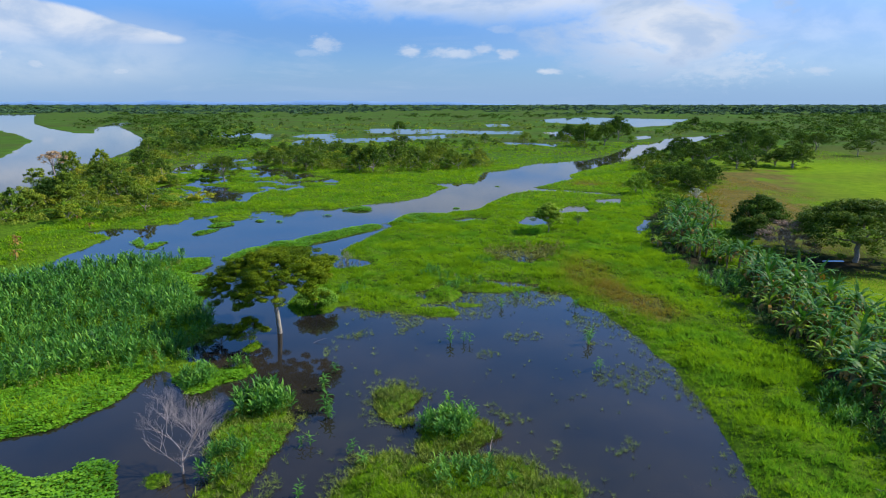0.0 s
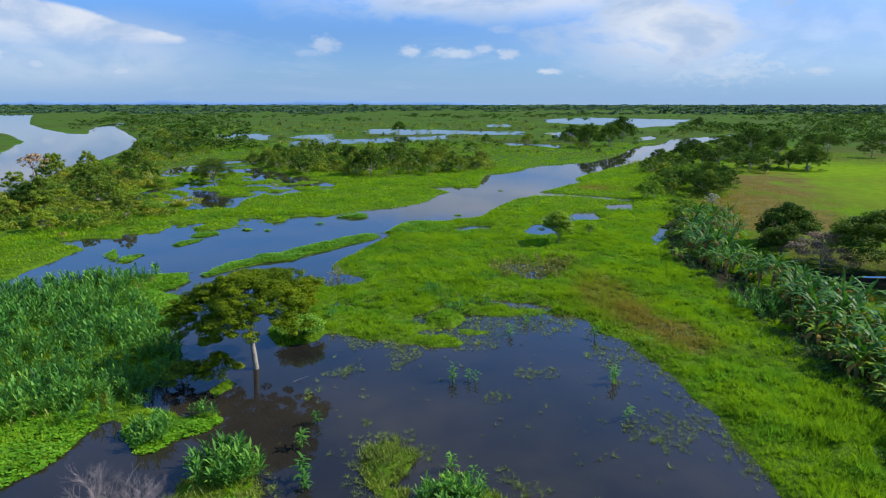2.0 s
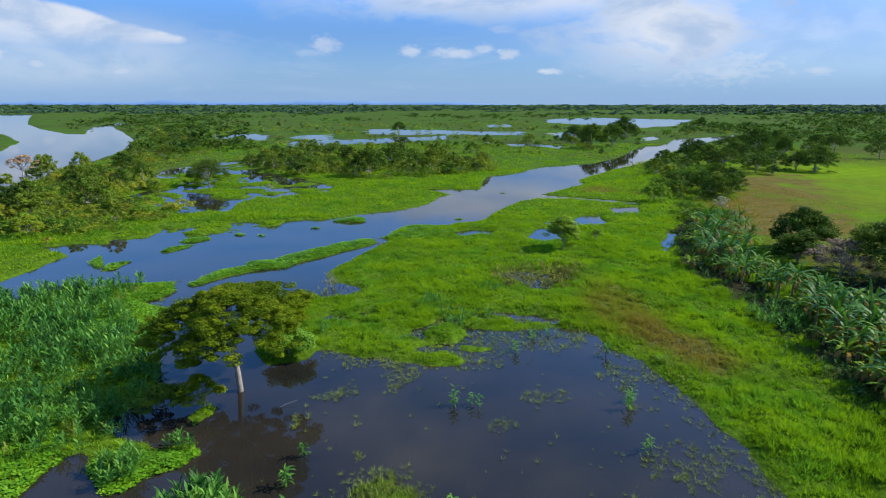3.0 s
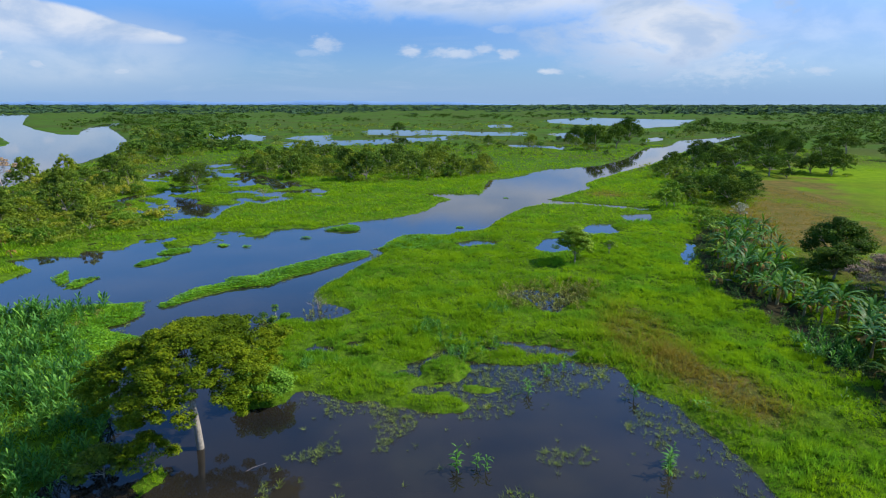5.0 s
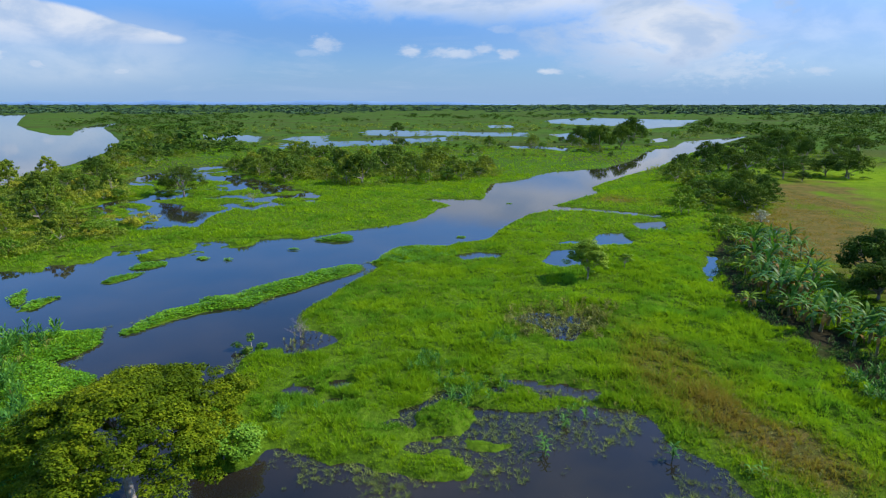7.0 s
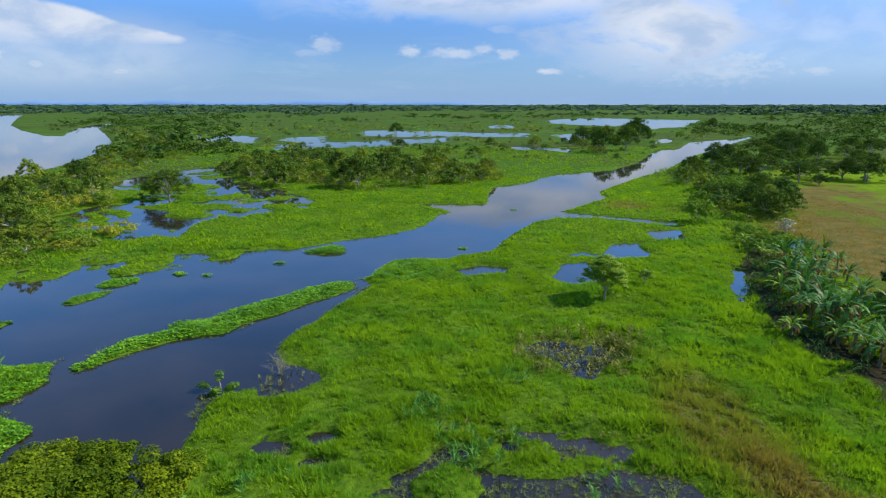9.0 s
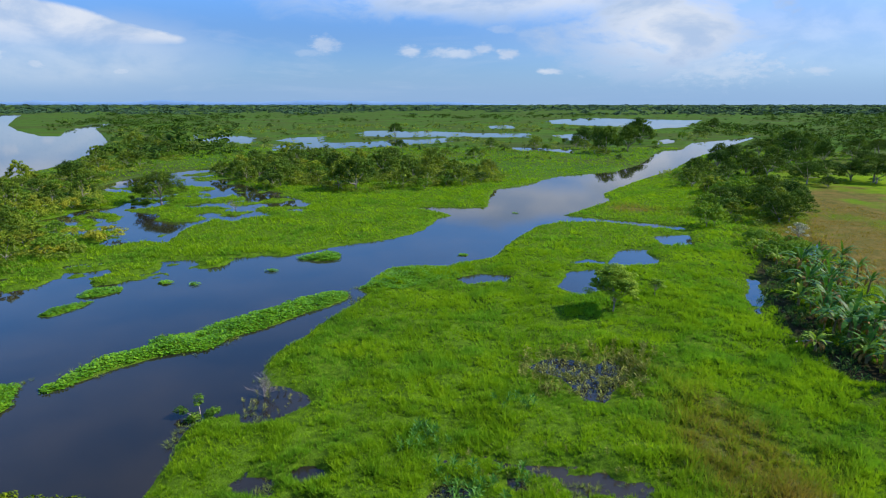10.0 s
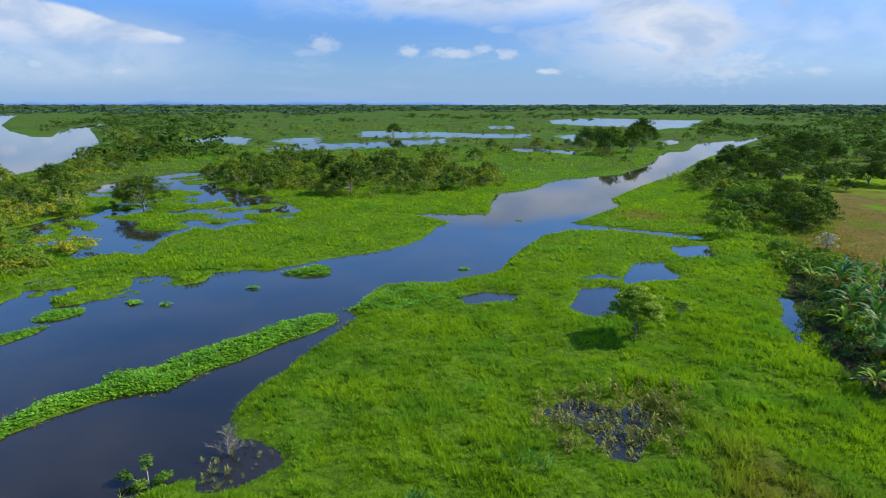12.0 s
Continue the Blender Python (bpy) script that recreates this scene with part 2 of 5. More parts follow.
DARK = foliage("dark_tree_leaves", (0.018, 0.048, 0.009), (0.045, 0.09, 0.012), (0.115, 0.175, 0.016), gloss=0.06, rough=0.8, patch=0.25, through_light=0.3, per_object=0.5)
YELLOW = foliage("yellow_green_leaves", (0.14, 0.16, 0.012), (0.23, 0.25, 0.018), (0.33, 0.32, 0.03), patch=0.1, per_object=0.4)
GREEN = foliage("green_bush_leaves", (0.05, 0.115, 0.012), (0.11, 0.205, 0.016), (0.23, 0.33, 0.026), through_light=0.35, patch=0.12, per_object=0.7)
GROVE = foliage("far_grove_leaves", (0.03, 0.06, 0.014), (0.055, 0.092, 0.018), (0.105, 0.14, 0.024), gloss=0.04, rough=0.8, patch=0.02, through_light=0.3)
# leaf tone kept dark to carry part of the shade beside the bananas
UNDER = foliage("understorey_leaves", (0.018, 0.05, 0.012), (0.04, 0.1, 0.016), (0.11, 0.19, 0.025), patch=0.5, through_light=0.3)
FRESH = foliage("fresh_green_leaves", (0.07, 0.145, 0.012), (0.18, 0.28, 0.018), (0.34, 0.42, 0.03), patch=0.6)
BUSHY = foliage("pond_bush_leaves", (0.07, 0.17, 0.014), (0.13, 0.26, 0.02), (0.22, 0.35, 0.03), patch=0.5)
PALE = foliage("pale_blossom", (0.2, 0.24, 0.12), (0.38, 0.38, 0.26), (0.55, 0.53, 0.42), patch=0.4, through_light=0.1)
TWIGS = foliage("bare_twigs", (0.15, 0.095, 0.055), (0.25, 0.165, 0.1), (0.38, 0.27, 0.17), patch=0.4, through_light=0.0)
BARK = bark("grey_bark", (0.12, 0.1, 0.08), (0.33, 0.29, 0.24))
DEADWOOD = bark("bleached_wood", (0.15, 0.115, 0.105), (0.33, 0.27, 0.25))
STALK = bark("banana_stalk", (0.1, 0.07, 0.03), (0.2, 0.19, 0.07))


# ------------------------------------------------------------------ mesh helpers
def mesh_of(name, verts, tris, material, attrs=()):
    verts, tris = np.asarray(verts, np.float32), np.asarray(tris, np.int32)
    me = bpy.data.meshes.new(name)
    me.vertices.add(len(verts))
    me.vertices.foreach_set("co", verts.ravel())
    me.loops.add(tris.size)
    me.loops.foreach_set("vertex_index", tris.ravel())
    k = tris.shape[1]
    me.polygons.add(len(tris))
    me.polygons.foreach_set("loop_start", np.arange(0, tris.size, k, dtype=np.int32))
    for key, values in attrs:
        a = me.attributes.new(key, "FLOAT", "POINT")
        a.data.foreach_set("value", np.asarray(values, np.float32))
    me.materials.append(material)
    me.update(calc_edges=True)
    return me


def part(name, me, parent, label="", m=None):
    ob = new(name, me)
    ob.parent = parent
    if m is not None:
        ob.matrix_basis = m
    if label:
        tagged(ob, label)
    return ob


def turns(yaw, tilt, lean):
    """Rotation matrices: lean about x, tilt about y, then yaw about z (radians)."""
    cz, sz, cy, sy, cx, sx = np.cos(yaw), np.sin(yaw), np.cos(tilt), np.sin(tilt), np.cos(lean), np.sin(lean)
    R = np.empty((len(yaw), 3, 3))
    R[:, 0] = np.stack([cz * cy, cz * sy * sx - sz * cx, cz * sy * cx + sz * sx], 1)
    R[:, 1] = np.stack([sz * cy, sz * sy * sx + cz * cx, sz * sy * cx - cz * sx], 1)
    R[:, 2] = np.stack([-sy, cy * sx, cy * cx], 1)
    return R


def strew(template, places, sizes, rng, lean=0.15, stretch=None):
    """Many copies of one small template in a single vertex list."""
    V, F = template
    n = len(places)
    R = turns(rng.uniform(0, 2 * np.pi, n), rng.normal(0, lean, n), rng.normal(0, lean, n))
    S = np.asarray(sizes)[:, None, None] * V[None]
    if stretch is not None:
        S[:, :, 2] *= stretch[:, None]
    P = np.einsum("nij,nkj->nki", R, S) + np.asarray(places)[:, None, :]
    faces = F[None] + (np.arange(n) * len(V))[:, None, None]
    return P.reshape(-1, 3), faces.reshape(-1, F.shape[1])


def lattice(ix, iy, seed):
    h = (ix.astype(np.int64) * 374761393 + iy.astype(np.int64) * 668265263 + seed * 982451653) & 0x7FFFFFFF
    h = ((h ^ (h >> 13)) * 1274126177) & 0x7FFFFFFF
    return ((h ^ (h >> 16)) & 0xFFFF) / 65535.0


def value_noise(x, y, size, seed, octaves=4):
    """Smooth noise about 0, from -1 to 1."""
    total, amp, norm = np.zeros(np.shape(x)), 1.0, 0.0
    for o in range(octaves):
        fx, fy = x / size * 2 ** o, y / size * 2 ** o
        ix, iy = np.floor(fx), np.floor(fy)
        a, b = fx - ix, fy - iy
        a, b = a * a * (3 - 2 * a), b * b * (3 - 2 * b)
        s = seed + 17 * o
        v = (lattice(ix, iy, s) * (1 - a) + lattice(ix + 1, iy, s) * a) * (1 - b) + (lattice(ix, iy + 1, s) * (1 - a) + lattice(ix + 1, iy + 1, s) * a) * b
        total += amp * (2 * v - 1)
        norm += amp
        amp *= 0.55
    return total / norm


def smooth(v, lo, hi):
    t = np.clip((v - lo) / (hi - lo), 0, 1)
    return t * t * (3 - 2 * t)


# ------------------------------------------------------------------ the plan: water and land
EAST_BANK = [
    (-3, 7.5), (6, 6), (12.5, 11), (15.2, 20), (16.5, 26.3), (17.2, 30.4), (17.8, 35.3), (17.8, 41.8), (17, 47.4), (15.8, 52.9), (15.2, 56.1),
    (11.9, 59.7), (7.1, 61.3), (3.9, 60.1), (0.8, 57.9), (2.4, 52.9), (-1.4, 52.9), (-7.7, 55.2), (-10.7, 56.1), (-11.2, 54.1), (-14, 52.8),
    (-15.6, 56.1), (-16, 64.2), (-16.1, 68.7), (-14.5, 70.3), (-12.3, 70.7), (-12, 72.8), (-14, 76.7), (-13.6, 80.2), (-11.1, 87.5), (-8, 95.1),
    (-9.3, 97.2), (-6.7, 104.6), (-4.3, 106.3), (0.3, 105.6), (1.6, 107.4), (6.5, 110.4), (8.8, 116.2), (11, 122), (16, 131), (20, 134)]
FAR_EAST_BANK = [
    (28, 134), (36, 129), (39, 127), (40, 130), (33, 134), (24, 139), (22, 140), (26, 145), (31, 151), (35, 157), (36, 166), (46, 181), (55, 194),
    (67, 209), (91, 250), (133, 311), (185, 385), (191, 397), (156, 360), (128, 338), (104, 292), (92, 286), (75, 250), (66, 231), (51, 209),
    (32, 198), (21, 181), (12, 172), (10, 160), (9, 149), (5, 148), (-3, 149), (-7, 148), (-1, 144), (2, 140), (-1, 137), (-3, 128), (-7, 122)]
WEST_BANK = [
    (-11.2, 119.1), (-16.6, 115.6), (-21.9, 110.9), (-24.1, 111.4), (-30.8, 109.2), (-35.9, 108.5), (-39.5, 108.9), (-45.2, 107.3), (-47.8, 106),
    (-44.8, 101), (-52.1, 101.1), (-49.1, 93), (-54.2, 93), (-57.5, 90.9), (-50.8, 86.8), (-50.4, 79.7), (-51, 75), (-50.2, 68.3),
    (-53.5, 67.1), (-57.4, 63.7), (-57.1, 59.6), (-53.3, 58.7), (-48.7, 66), (-45.6, 67), (-43.2, 70.2), (-39.9, 72.5), (-31.1, 74.2), (-29.5, 71.3)]
REED_BANK = [
    (-29.9, 68.5), (-31.7, 67.6), (-26.1, 64.6), (-25.7, 60.4), (-24.6, 55.3), (-22.1, 52.8), (-20.5, 47.3), (-21.7, 44.3), (-20.1, 42.7),
    (-16.8, 41.2), (-15.4, 42.2), (-14.4, 41.2), (-15, 39.6), (-16.4, 38.9), (-17, 37.4), (-18.1, 37.2), (-21.2, 41.2), (-22.2, 40.7),
    (-22.3, 37.6), (-23, 35.2), (-24.5, 32.8), (-26.2, 32.1), (-28.7, 30.9), (-31.5, 24), (-27, 15), (-14, 11)]
SHAPES = []      # water (-1) or land (+1), the outline, how far noise frays it


def water(outline, fray):
    SHAPES.append((-1, outline, fray))


def land(outline, fray):
    SHAPES.append((1, outline, fray))


water(EAST_BANK + FAR_EAST_BANK + WEST_BANK + REED_BANK, 0.5)
water([(-1656, 1034), (-786, 1059), (-725, 1059), (-707, 1033), (-403, 585), (-312, 470), (-248, 400), (-234, 398), (-276, 470), (-326, 585), (-330, 622), (-312, 593), (-275, 503), (-224, 423), (-171, 336), (-147, 286), (-132, 246), (-124, 218), (-117, 188), (-105, 156), (-93, 126), (-88.1, 105.4), (-94.1, 86.8), (-146, 40), (-900, 40)], 1.5)
land([(-521, 503), (-338, 450), (-265, 372), (-220, 316), (-181, 249), (-162, 214), (-172, 180), (-400, 160)], 2.0)
water([(-84, 176), (-85, 192), (-77, 213), (-70, 214), (-55, 190), (-46, 176), (-36, 166), (-27, 153), (-26, 143), (-31, 135), (-36, 134), (-41, 137), (-42, 128), (-41, 119), (-48, 117), (-63, 126), (-71, 134), (-69, 146), (-64, 148), (-67, 160)], 2.0)
water([(-170, 432), (-113, 386), (-98, 331), (-120, 342), (-143, 366)], 9.0)
water([(-96, 386), (-71, 400), (-59, 342), (-74, 326)], 8.0)
water([(-61, 471), (-38, 471), (2, 451), (31, 433), (55, 433), (51, 386), (24, 386), (-2, 400), (-24, 386), (-50, 400)], 9.0)
water([(-82, 321), (-45, 348), (5, 386), (1, 337), (-31, 307), (-70, 290)], 9.0)
water([(120, 725), (194, 837), (246, 777), (298, 725), (208, 542), (161, 493), (157, 542), (127, 571), (109, 620)], 6.0)
water([(40, 571), (62, 571), (57, 504), (38, 504)], 3.0)
water([(70, 408), (109, 451), (87, 372), (66, 354)], 4.0)
water([(31, 308), (56, 295), (53, 269), (47, 283), (31, 287)], 3.0)
water([(113, 354), (129, 373), (119, 337), (106, 327)], 3.0)
water([(12.4, 98), (15.2, 104), (19.4, 104.5), (18, 96.6), (14.6, 95)], 0.98)
water([(20.6, 105.5), (24.2, 114.5), (28.2, 114.5), (27.6, 107.4)], 0.98)
water([(1.4, 100.7), (4.5, 103), (8, 102), (7.2, 99), (3, 99)], 0.9)
water([(16, 107.4), (18.7, 110.6), (20.6, 107.6)], 0.9)
water([(32, 123.4), (38, 124), (37, 117.6), (32, 117)], 0.98)
water([(35.6, 101), (36.4, 100), (32.4, 91), (30.6, 89.2), (31.6, 93)], 0.8)
water([(51.3, 118), (54.5, 118), (51.4, 112), (48.6, 110.6)], 0.4)
water([(49.4, 73.4), (52.6, 73.6), (52.0, 72.6), (49.0, 72.6)], 0.4)
water([(6.6, 77.2), (8.6, 75.6), (9.4, 72.0), (11.2, 71.4), (12.4, 74.0), (14.0, 77.0), (13.4, 79.4), (11.4, 77.6), (9.2, 79.0)], 0.95)
water([(-14.6, 74), (-11.4, 74.2), (-9.2, 72), (-9.8, 69.6), (-13, 69)], 0.95)
# islands and floating mats
land([(-10.1, 95.4), (-10.1, 93.6), (-11.9, 91.1), (-14.2, 88.3), (-16.5, 85.2), (-18.4, 83.4), (-19.7, 80.5), (-23.1, 79.3), (-25.6, 77), (-27.3, 74.3), (-28.2, 72.8), (-28.9, 73.7), (-28.2, 76.5), (-27.7, 79), (-24.8, 80.9), (-25.2, 83), (-22.2, 84), (-21.4, 86.3), (-18, 89.8), (-15.1, 93.6), (-11.9, 96)], 0.35)
land([(-16.2, 113.4), (-13.9, 112.1), (-13.5, 109), (-16.5, 108.5), (-19.4, 109.7)], 0.5)
land([(-39.2, 90.4), (-38.2, 91.7), (-36.2, 93.1), (-36.5, 90.8), (-37.9, 88.5), (-39.1, 88.3)], 0.4)
land([(-39.1, 94.5), (-38.4, 96.9), (-36.1, 97.7), (-35.1, 96.1), (-36.4, 94.5), (-37.8, 93.5)], 0.4)
land([(-46, 83), (-45.8, 85.9), (-43.3, 82.2), (-43.3, 80.4)], 0.4)
land([(-42.7, 81.7), (-40.6, 83.9), (-40.8, 79.7), (-42, 78.7)], 0.4)
land([(-4.6, 37.2), (-3.3, 38.2), (-1.8, 37.2), (-2.1, 35.6), (-3.2, 34.5), (-1.9, 33.8), (-2.3, 33), (-4.2, 33.5), (-4.4, 35.6)], 0.9)
land([(-1.6, 32.5), (0.2, 34.5), (2.4, 34.1), (3.5, 32.2), (1.5, 30.4), (-1.2, 30.3)], 0.7)
land([(-5.7, 25.9), (-4.7, 29.5), (-2.9, 30.5), (-0.8, 29.3), (2.1, 29.4), (4.9, 28.8), (4.3, 26.8), (6.6, 27.7), (7.6, 26.8), (5.8, 23.5), (-2.2, 21.7), (-6.1, 23.5)], 0.9)
land([(-14.3, 34.2), (-13.6, 36.8), (-10.8, 37.2), (-9.7, 32.5), (-10.2, 29.8), (-10.2, 27.2), (-10.6, 25.9), (-13, 25.9), (-12.6, 28.2), (-13.9, 30.4)], 0.4)
land([(-26.9, 29.5), (-22.4, 27.7), (-21, 28.4), (-20.4, 29.5), (-18.6, 29), (-17.1, 25.9), (-18.2, 23.1), (-23.5, 23.1)], 0.3)
land([(-17, 44.9), (-16, 46.9), (-15.3, 45.6), (-16, 44)], 0.3)
land([(-16.4, 28.1), (-15.3, 28.3), (-14.9, 27.5), (-15.7, 27)], 0.3)
TINY = [(2.7, 111.7), (13.4, 142.2), (-31.8, 99.2), (-21.0, 104.0), (-28.3, 98.6)]
SHAPES += [(1, [(x - 0.9, y), (x - 0.2, y + 0.6), (x + 0.9, y + 0.1), (x + 0.2, y - 0.6)], 0.25) for x, y in TINY]


def inside(x, y, poly, reach):
    """Signed distance to an outline, positive inside; beyond reach just -reach."""
    q = np.array(poly, float)
    out = np.full(x.shape, -float(reach))
    near = (x > q[:, 0].min() - reach) & (x < q[:, 0].max() + reach) & (y > q[:, 1].min() - reach) & (y < q[:, 1].max() + reach)
    px, py = x[near], y[near]
    best, odd = np.full(px.shape, 1e9), np.zeros(px.shape, bool)
    for (ax, ay), (bx, by) in zip(q, np.roll(q, -1, 0)):
        dx, dy = bx - ax, by - ay
        t = np.clip(((px - ax) * dx + (py - ay) * dy) / (dx * dx + dy * dy + 1e-9), 0, 1)
        best = np.minimum(best, (px - ax - t * dx) ** 2 + (py - ay - t * dy) ** 2)
        if by != ay:
            odd ^= ((ay > py) != (by > py)) & (px < dx * (py - ay) / dy + ax)
    best = np.sqrt(best)
    out[near] = np.where(odd, best, np.maximum(-best, -reach))
    return out


def shore_line(x, y):
    """Distance to the water's edge: positive on land."""
    d = np.full(x.shape, 60.0)
    n_fine, n_wide = value_noise(x, y, 2.6, 3, 4), value_noise(x, y, 14.0, 9, 4)
    for sign, poly, fray in SHAPES:
        s = inside(x, y, poly, 60.0)
        s = s + fray * (n_fine if fray < 1.0 else 0.4 * n_fine + 0.9 * n_wide)
        d = np.minimum(d, -s) if sign < 0 else np.maximum(d, s)
    # runnels between the mats north of the pond, and wet holes in the dead stalks
    ridge = 1 - np.abs(value_noise(x, y * 1.6, 5.0, 41, 3)) * 5.0
    wet = np.clip(1.5 * spot(x, y, -1, 61.5, 14, 4.6) + 1.2 * spot(x, y, 10.5, 75.8, 4.2, 3.4), 0, 1)
    d = np.where(wet < 0.05, d, np.minimum(d, 1.5 - 2.3 * wet * np.clip(ridge + 0.35, 0, 1) + 0.5 * n_fine))
    # islets in the marsh pools
    pools = spot(x, y, -55, 152, 30, 40)
    d = np.where(pools > 0.12, np.maximum(d, np.where(d < 0, 5 * (value_noise(x * 0.7, y * 0.7, 3.4, 58, 4) - 0.07), d)), d)
    fringe = np.clip(1.3 * spot(x, y, 3, 56, 12, 5.0), 0, 1)
    return np.where(np.abs(d) < 4, d + 4.2 * fringe * (value_noise(x, y * 1.5, 4.0, 47, 4) - 0.06), d)


def spot(x, y, cx, cy, rx, ry, turn=0.0):
    a = radians(turn)
    u, v = (x - cx) * math.cos(a) + (y - cy) * math.sin(a), -(x - cx) * math.sin(a) + (y - cy) * math.cos(a)
    return np.exp(-(u / rx) ** 2 - (v / ry) ** 2)


def dryness(x, y):
    """Where the sedge has turned brown."""
    n = value_noise(x, y, 6.0, 21, 4)
    d = 0.5 * spot(x, y, 20.5, 54.5, 3.2, 6.0, 15) + 0.52 * spot(x, y, 17.5, 66, 4.8, 9, 10) + 0.5 * spot(x, y, 11, 76.5, 4.6, 3.2)
    d = d + 0.95 * spot(x, y, 57, 109, 9, 14, -20) + 0.95 * spot(x, y, 76, 144, 13, 40, -30) + 0.4 * spot(x, y, 58, 95, 12, 20, 0) + 0.6 * spot(x, y, 130, 140, 20, 12) + 0.5 * spot(x, y, 36, 148, 10, 9)
    return np.clip(d * (1 + 1.1 * n) + 0.12 * n, 0, 1)


def pasture(x, y):
    """The grazed field behind the banana row."""
    side = np.interp(y, [0, 60, 90, 120, 150, 200, 260], [38, 40, 44, 56, 66, 90, 140])
    return smooth(x - side, 0, 5) * smooth(y, 300, 200)


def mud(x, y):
    """Bare wet soil under the bananas and beneath the large trees, darkened with painted shade."""
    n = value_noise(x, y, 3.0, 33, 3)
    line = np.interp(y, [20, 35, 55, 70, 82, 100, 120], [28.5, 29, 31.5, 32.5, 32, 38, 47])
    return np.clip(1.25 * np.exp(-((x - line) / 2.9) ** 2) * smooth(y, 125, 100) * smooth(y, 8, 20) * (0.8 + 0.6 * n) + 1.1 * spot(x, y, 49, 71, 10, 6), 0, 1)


def relief(x, y, d):
    """Height of the ground, d metres inland."""
    bumps = 0.08 * value_noise(x, y, 3.5, 5, 3) + 0.6 * np.clip(value_noise(x, y, 2.6, 6, 3), -0.22, 1) * smooth(y, 130, 90) * smooth(np.abs(x - 4), 34, 24)
    return np.where(d > 0, 0.05 + 0.22 * smooth(d, 0, 1.4) + bumps * smooth(d, 0, 2.2), -0.7 * smooth(-d, 0, 1.2) - 0.02)


def steps(lo, fine_lo, fine_hi, hi, size, grow_lo, grow_hi):
    mid = list(np.arange(fine_lo, fine_hi, size))
    up, s = [mid[-1]], size
    while up[-1] < hi:
        s *= grow_hi
        up.append(up[-1] + s)
    dn, s = [mid[0]], size
    while dn[-1] > lo:
        s *= grow_lo
        dn.append(dn[-1] - s)
    return np.array(dn[:0:-1] + mid + up[1:])


# the ground's mesh fans out with distance: columns across, rows ahead
FAN = 85.0
COLS, LINES = steps(-4900, -FAN, FAN, 4900, 0.5, 1.3, 1.3), steps(-150, 20, 110, 4900, 0.5, 1.1, 1.02)


def fan_width(y):
    return np.maximum(1.0, np.minimum(y, 4900) / 105.0)


def fan_out(u, y):
    w, c = fan_width(y), np.clip(u, -FAN, FAN)
    return c * w + (u - c) * (4900 - FAN * w) / (4900 - FAN)


def fan_in(x, y):
    w = fan_width(y)
    c = np.clip(x, -FAN * w, FAN * w)
    return c / w + (x - c) * (4900 - FAN) / (4900 - FAN * w)


_u, _y = np.meshgrid(COLS, LINES)
LAND_X, LAND_Y = fan_out(_u, _y), _y
LAND_D = shore_line(LAND_X.ravel(), LAND_Y.ravel()).reshape(LAND_X.shape)
LAND_Z = relief(LAND_X.ravel(), LAND_Y.ravel(), LAND_D.ravel()).reshape(LAND_X.shape)


def look_up(grid, x, y):
    x, y = np.asarray(x, float), np.asarray(y, float)
    u = fan_in(x, y)
    i, j = np.clip(np.searchsorted(COLS, u) - 1, 0, len(COLS) - 2), np.clip(np.searchsorted(LINES, y) - 1, 0, len(LINES) - 2)
    a = np.clip((u - COLS[i]) / (COLS[i + 1] - COLS[i]), 0, 1)
    b = np.clip((y - LINES[j]) / (LINES[j + 1] - LINES[j]), 0, 1)
    return (grid[j, i] * (1 - a) + grid[j, i + 1] * a) * (1 - b) + (grid[j + 1, i] * (1 - a) + grid[j + 1, i + 1] * a) * b


def shore(x, y):
    return look_up(LAND_D, x, y)


def height(x, y):
    return look_up(LAND_Z, x, y)


def make_ground():
    x, y, z = LAND_X.ravel(), LAND_Y.ravel(), LAND_Z.ravel()
    ny, nx = LAND_X.shape
    i = (np.arange(ny - 1)[:, None] * nx + np.arange(nx - 1)[None]).ravel()
    quads = np.stack([i, i + 1, i + nx + 1, i + nx], 1)
    lush = np.clip(spot(x, y, 112, 128, 34, 34) + spot(x, y, 120, 185, 40, 22) + 0.9 * spot(x, y, 46, 56, 6, 14), 0, 1)
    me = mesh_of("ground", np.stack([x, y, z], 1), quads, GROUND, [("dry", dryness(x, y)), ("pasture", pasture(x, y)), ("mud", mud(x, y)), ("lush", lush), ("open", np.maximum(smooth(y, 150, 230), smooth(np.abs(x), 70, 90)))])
    me.polygons.foreach_set("use_smooth", np.ones(len(quads), bool))
    tagged(new("ground", me), "flat green floodplain with wet grassland and bare muddy patches", "ground", kind="structure")
    sheet = mesh_of("water", [(-4900, -150, 0), (4900, -150, 0), (4900, 4900, 0), (-4900, 4900, 0)], [(0, 1, 2, 3)], WATER)
    tagged(new("water", sheet), "calm dark murky water reflecting the sky", "water", kind="structure")


make_ground()
rng = np.random.default_rng(7)


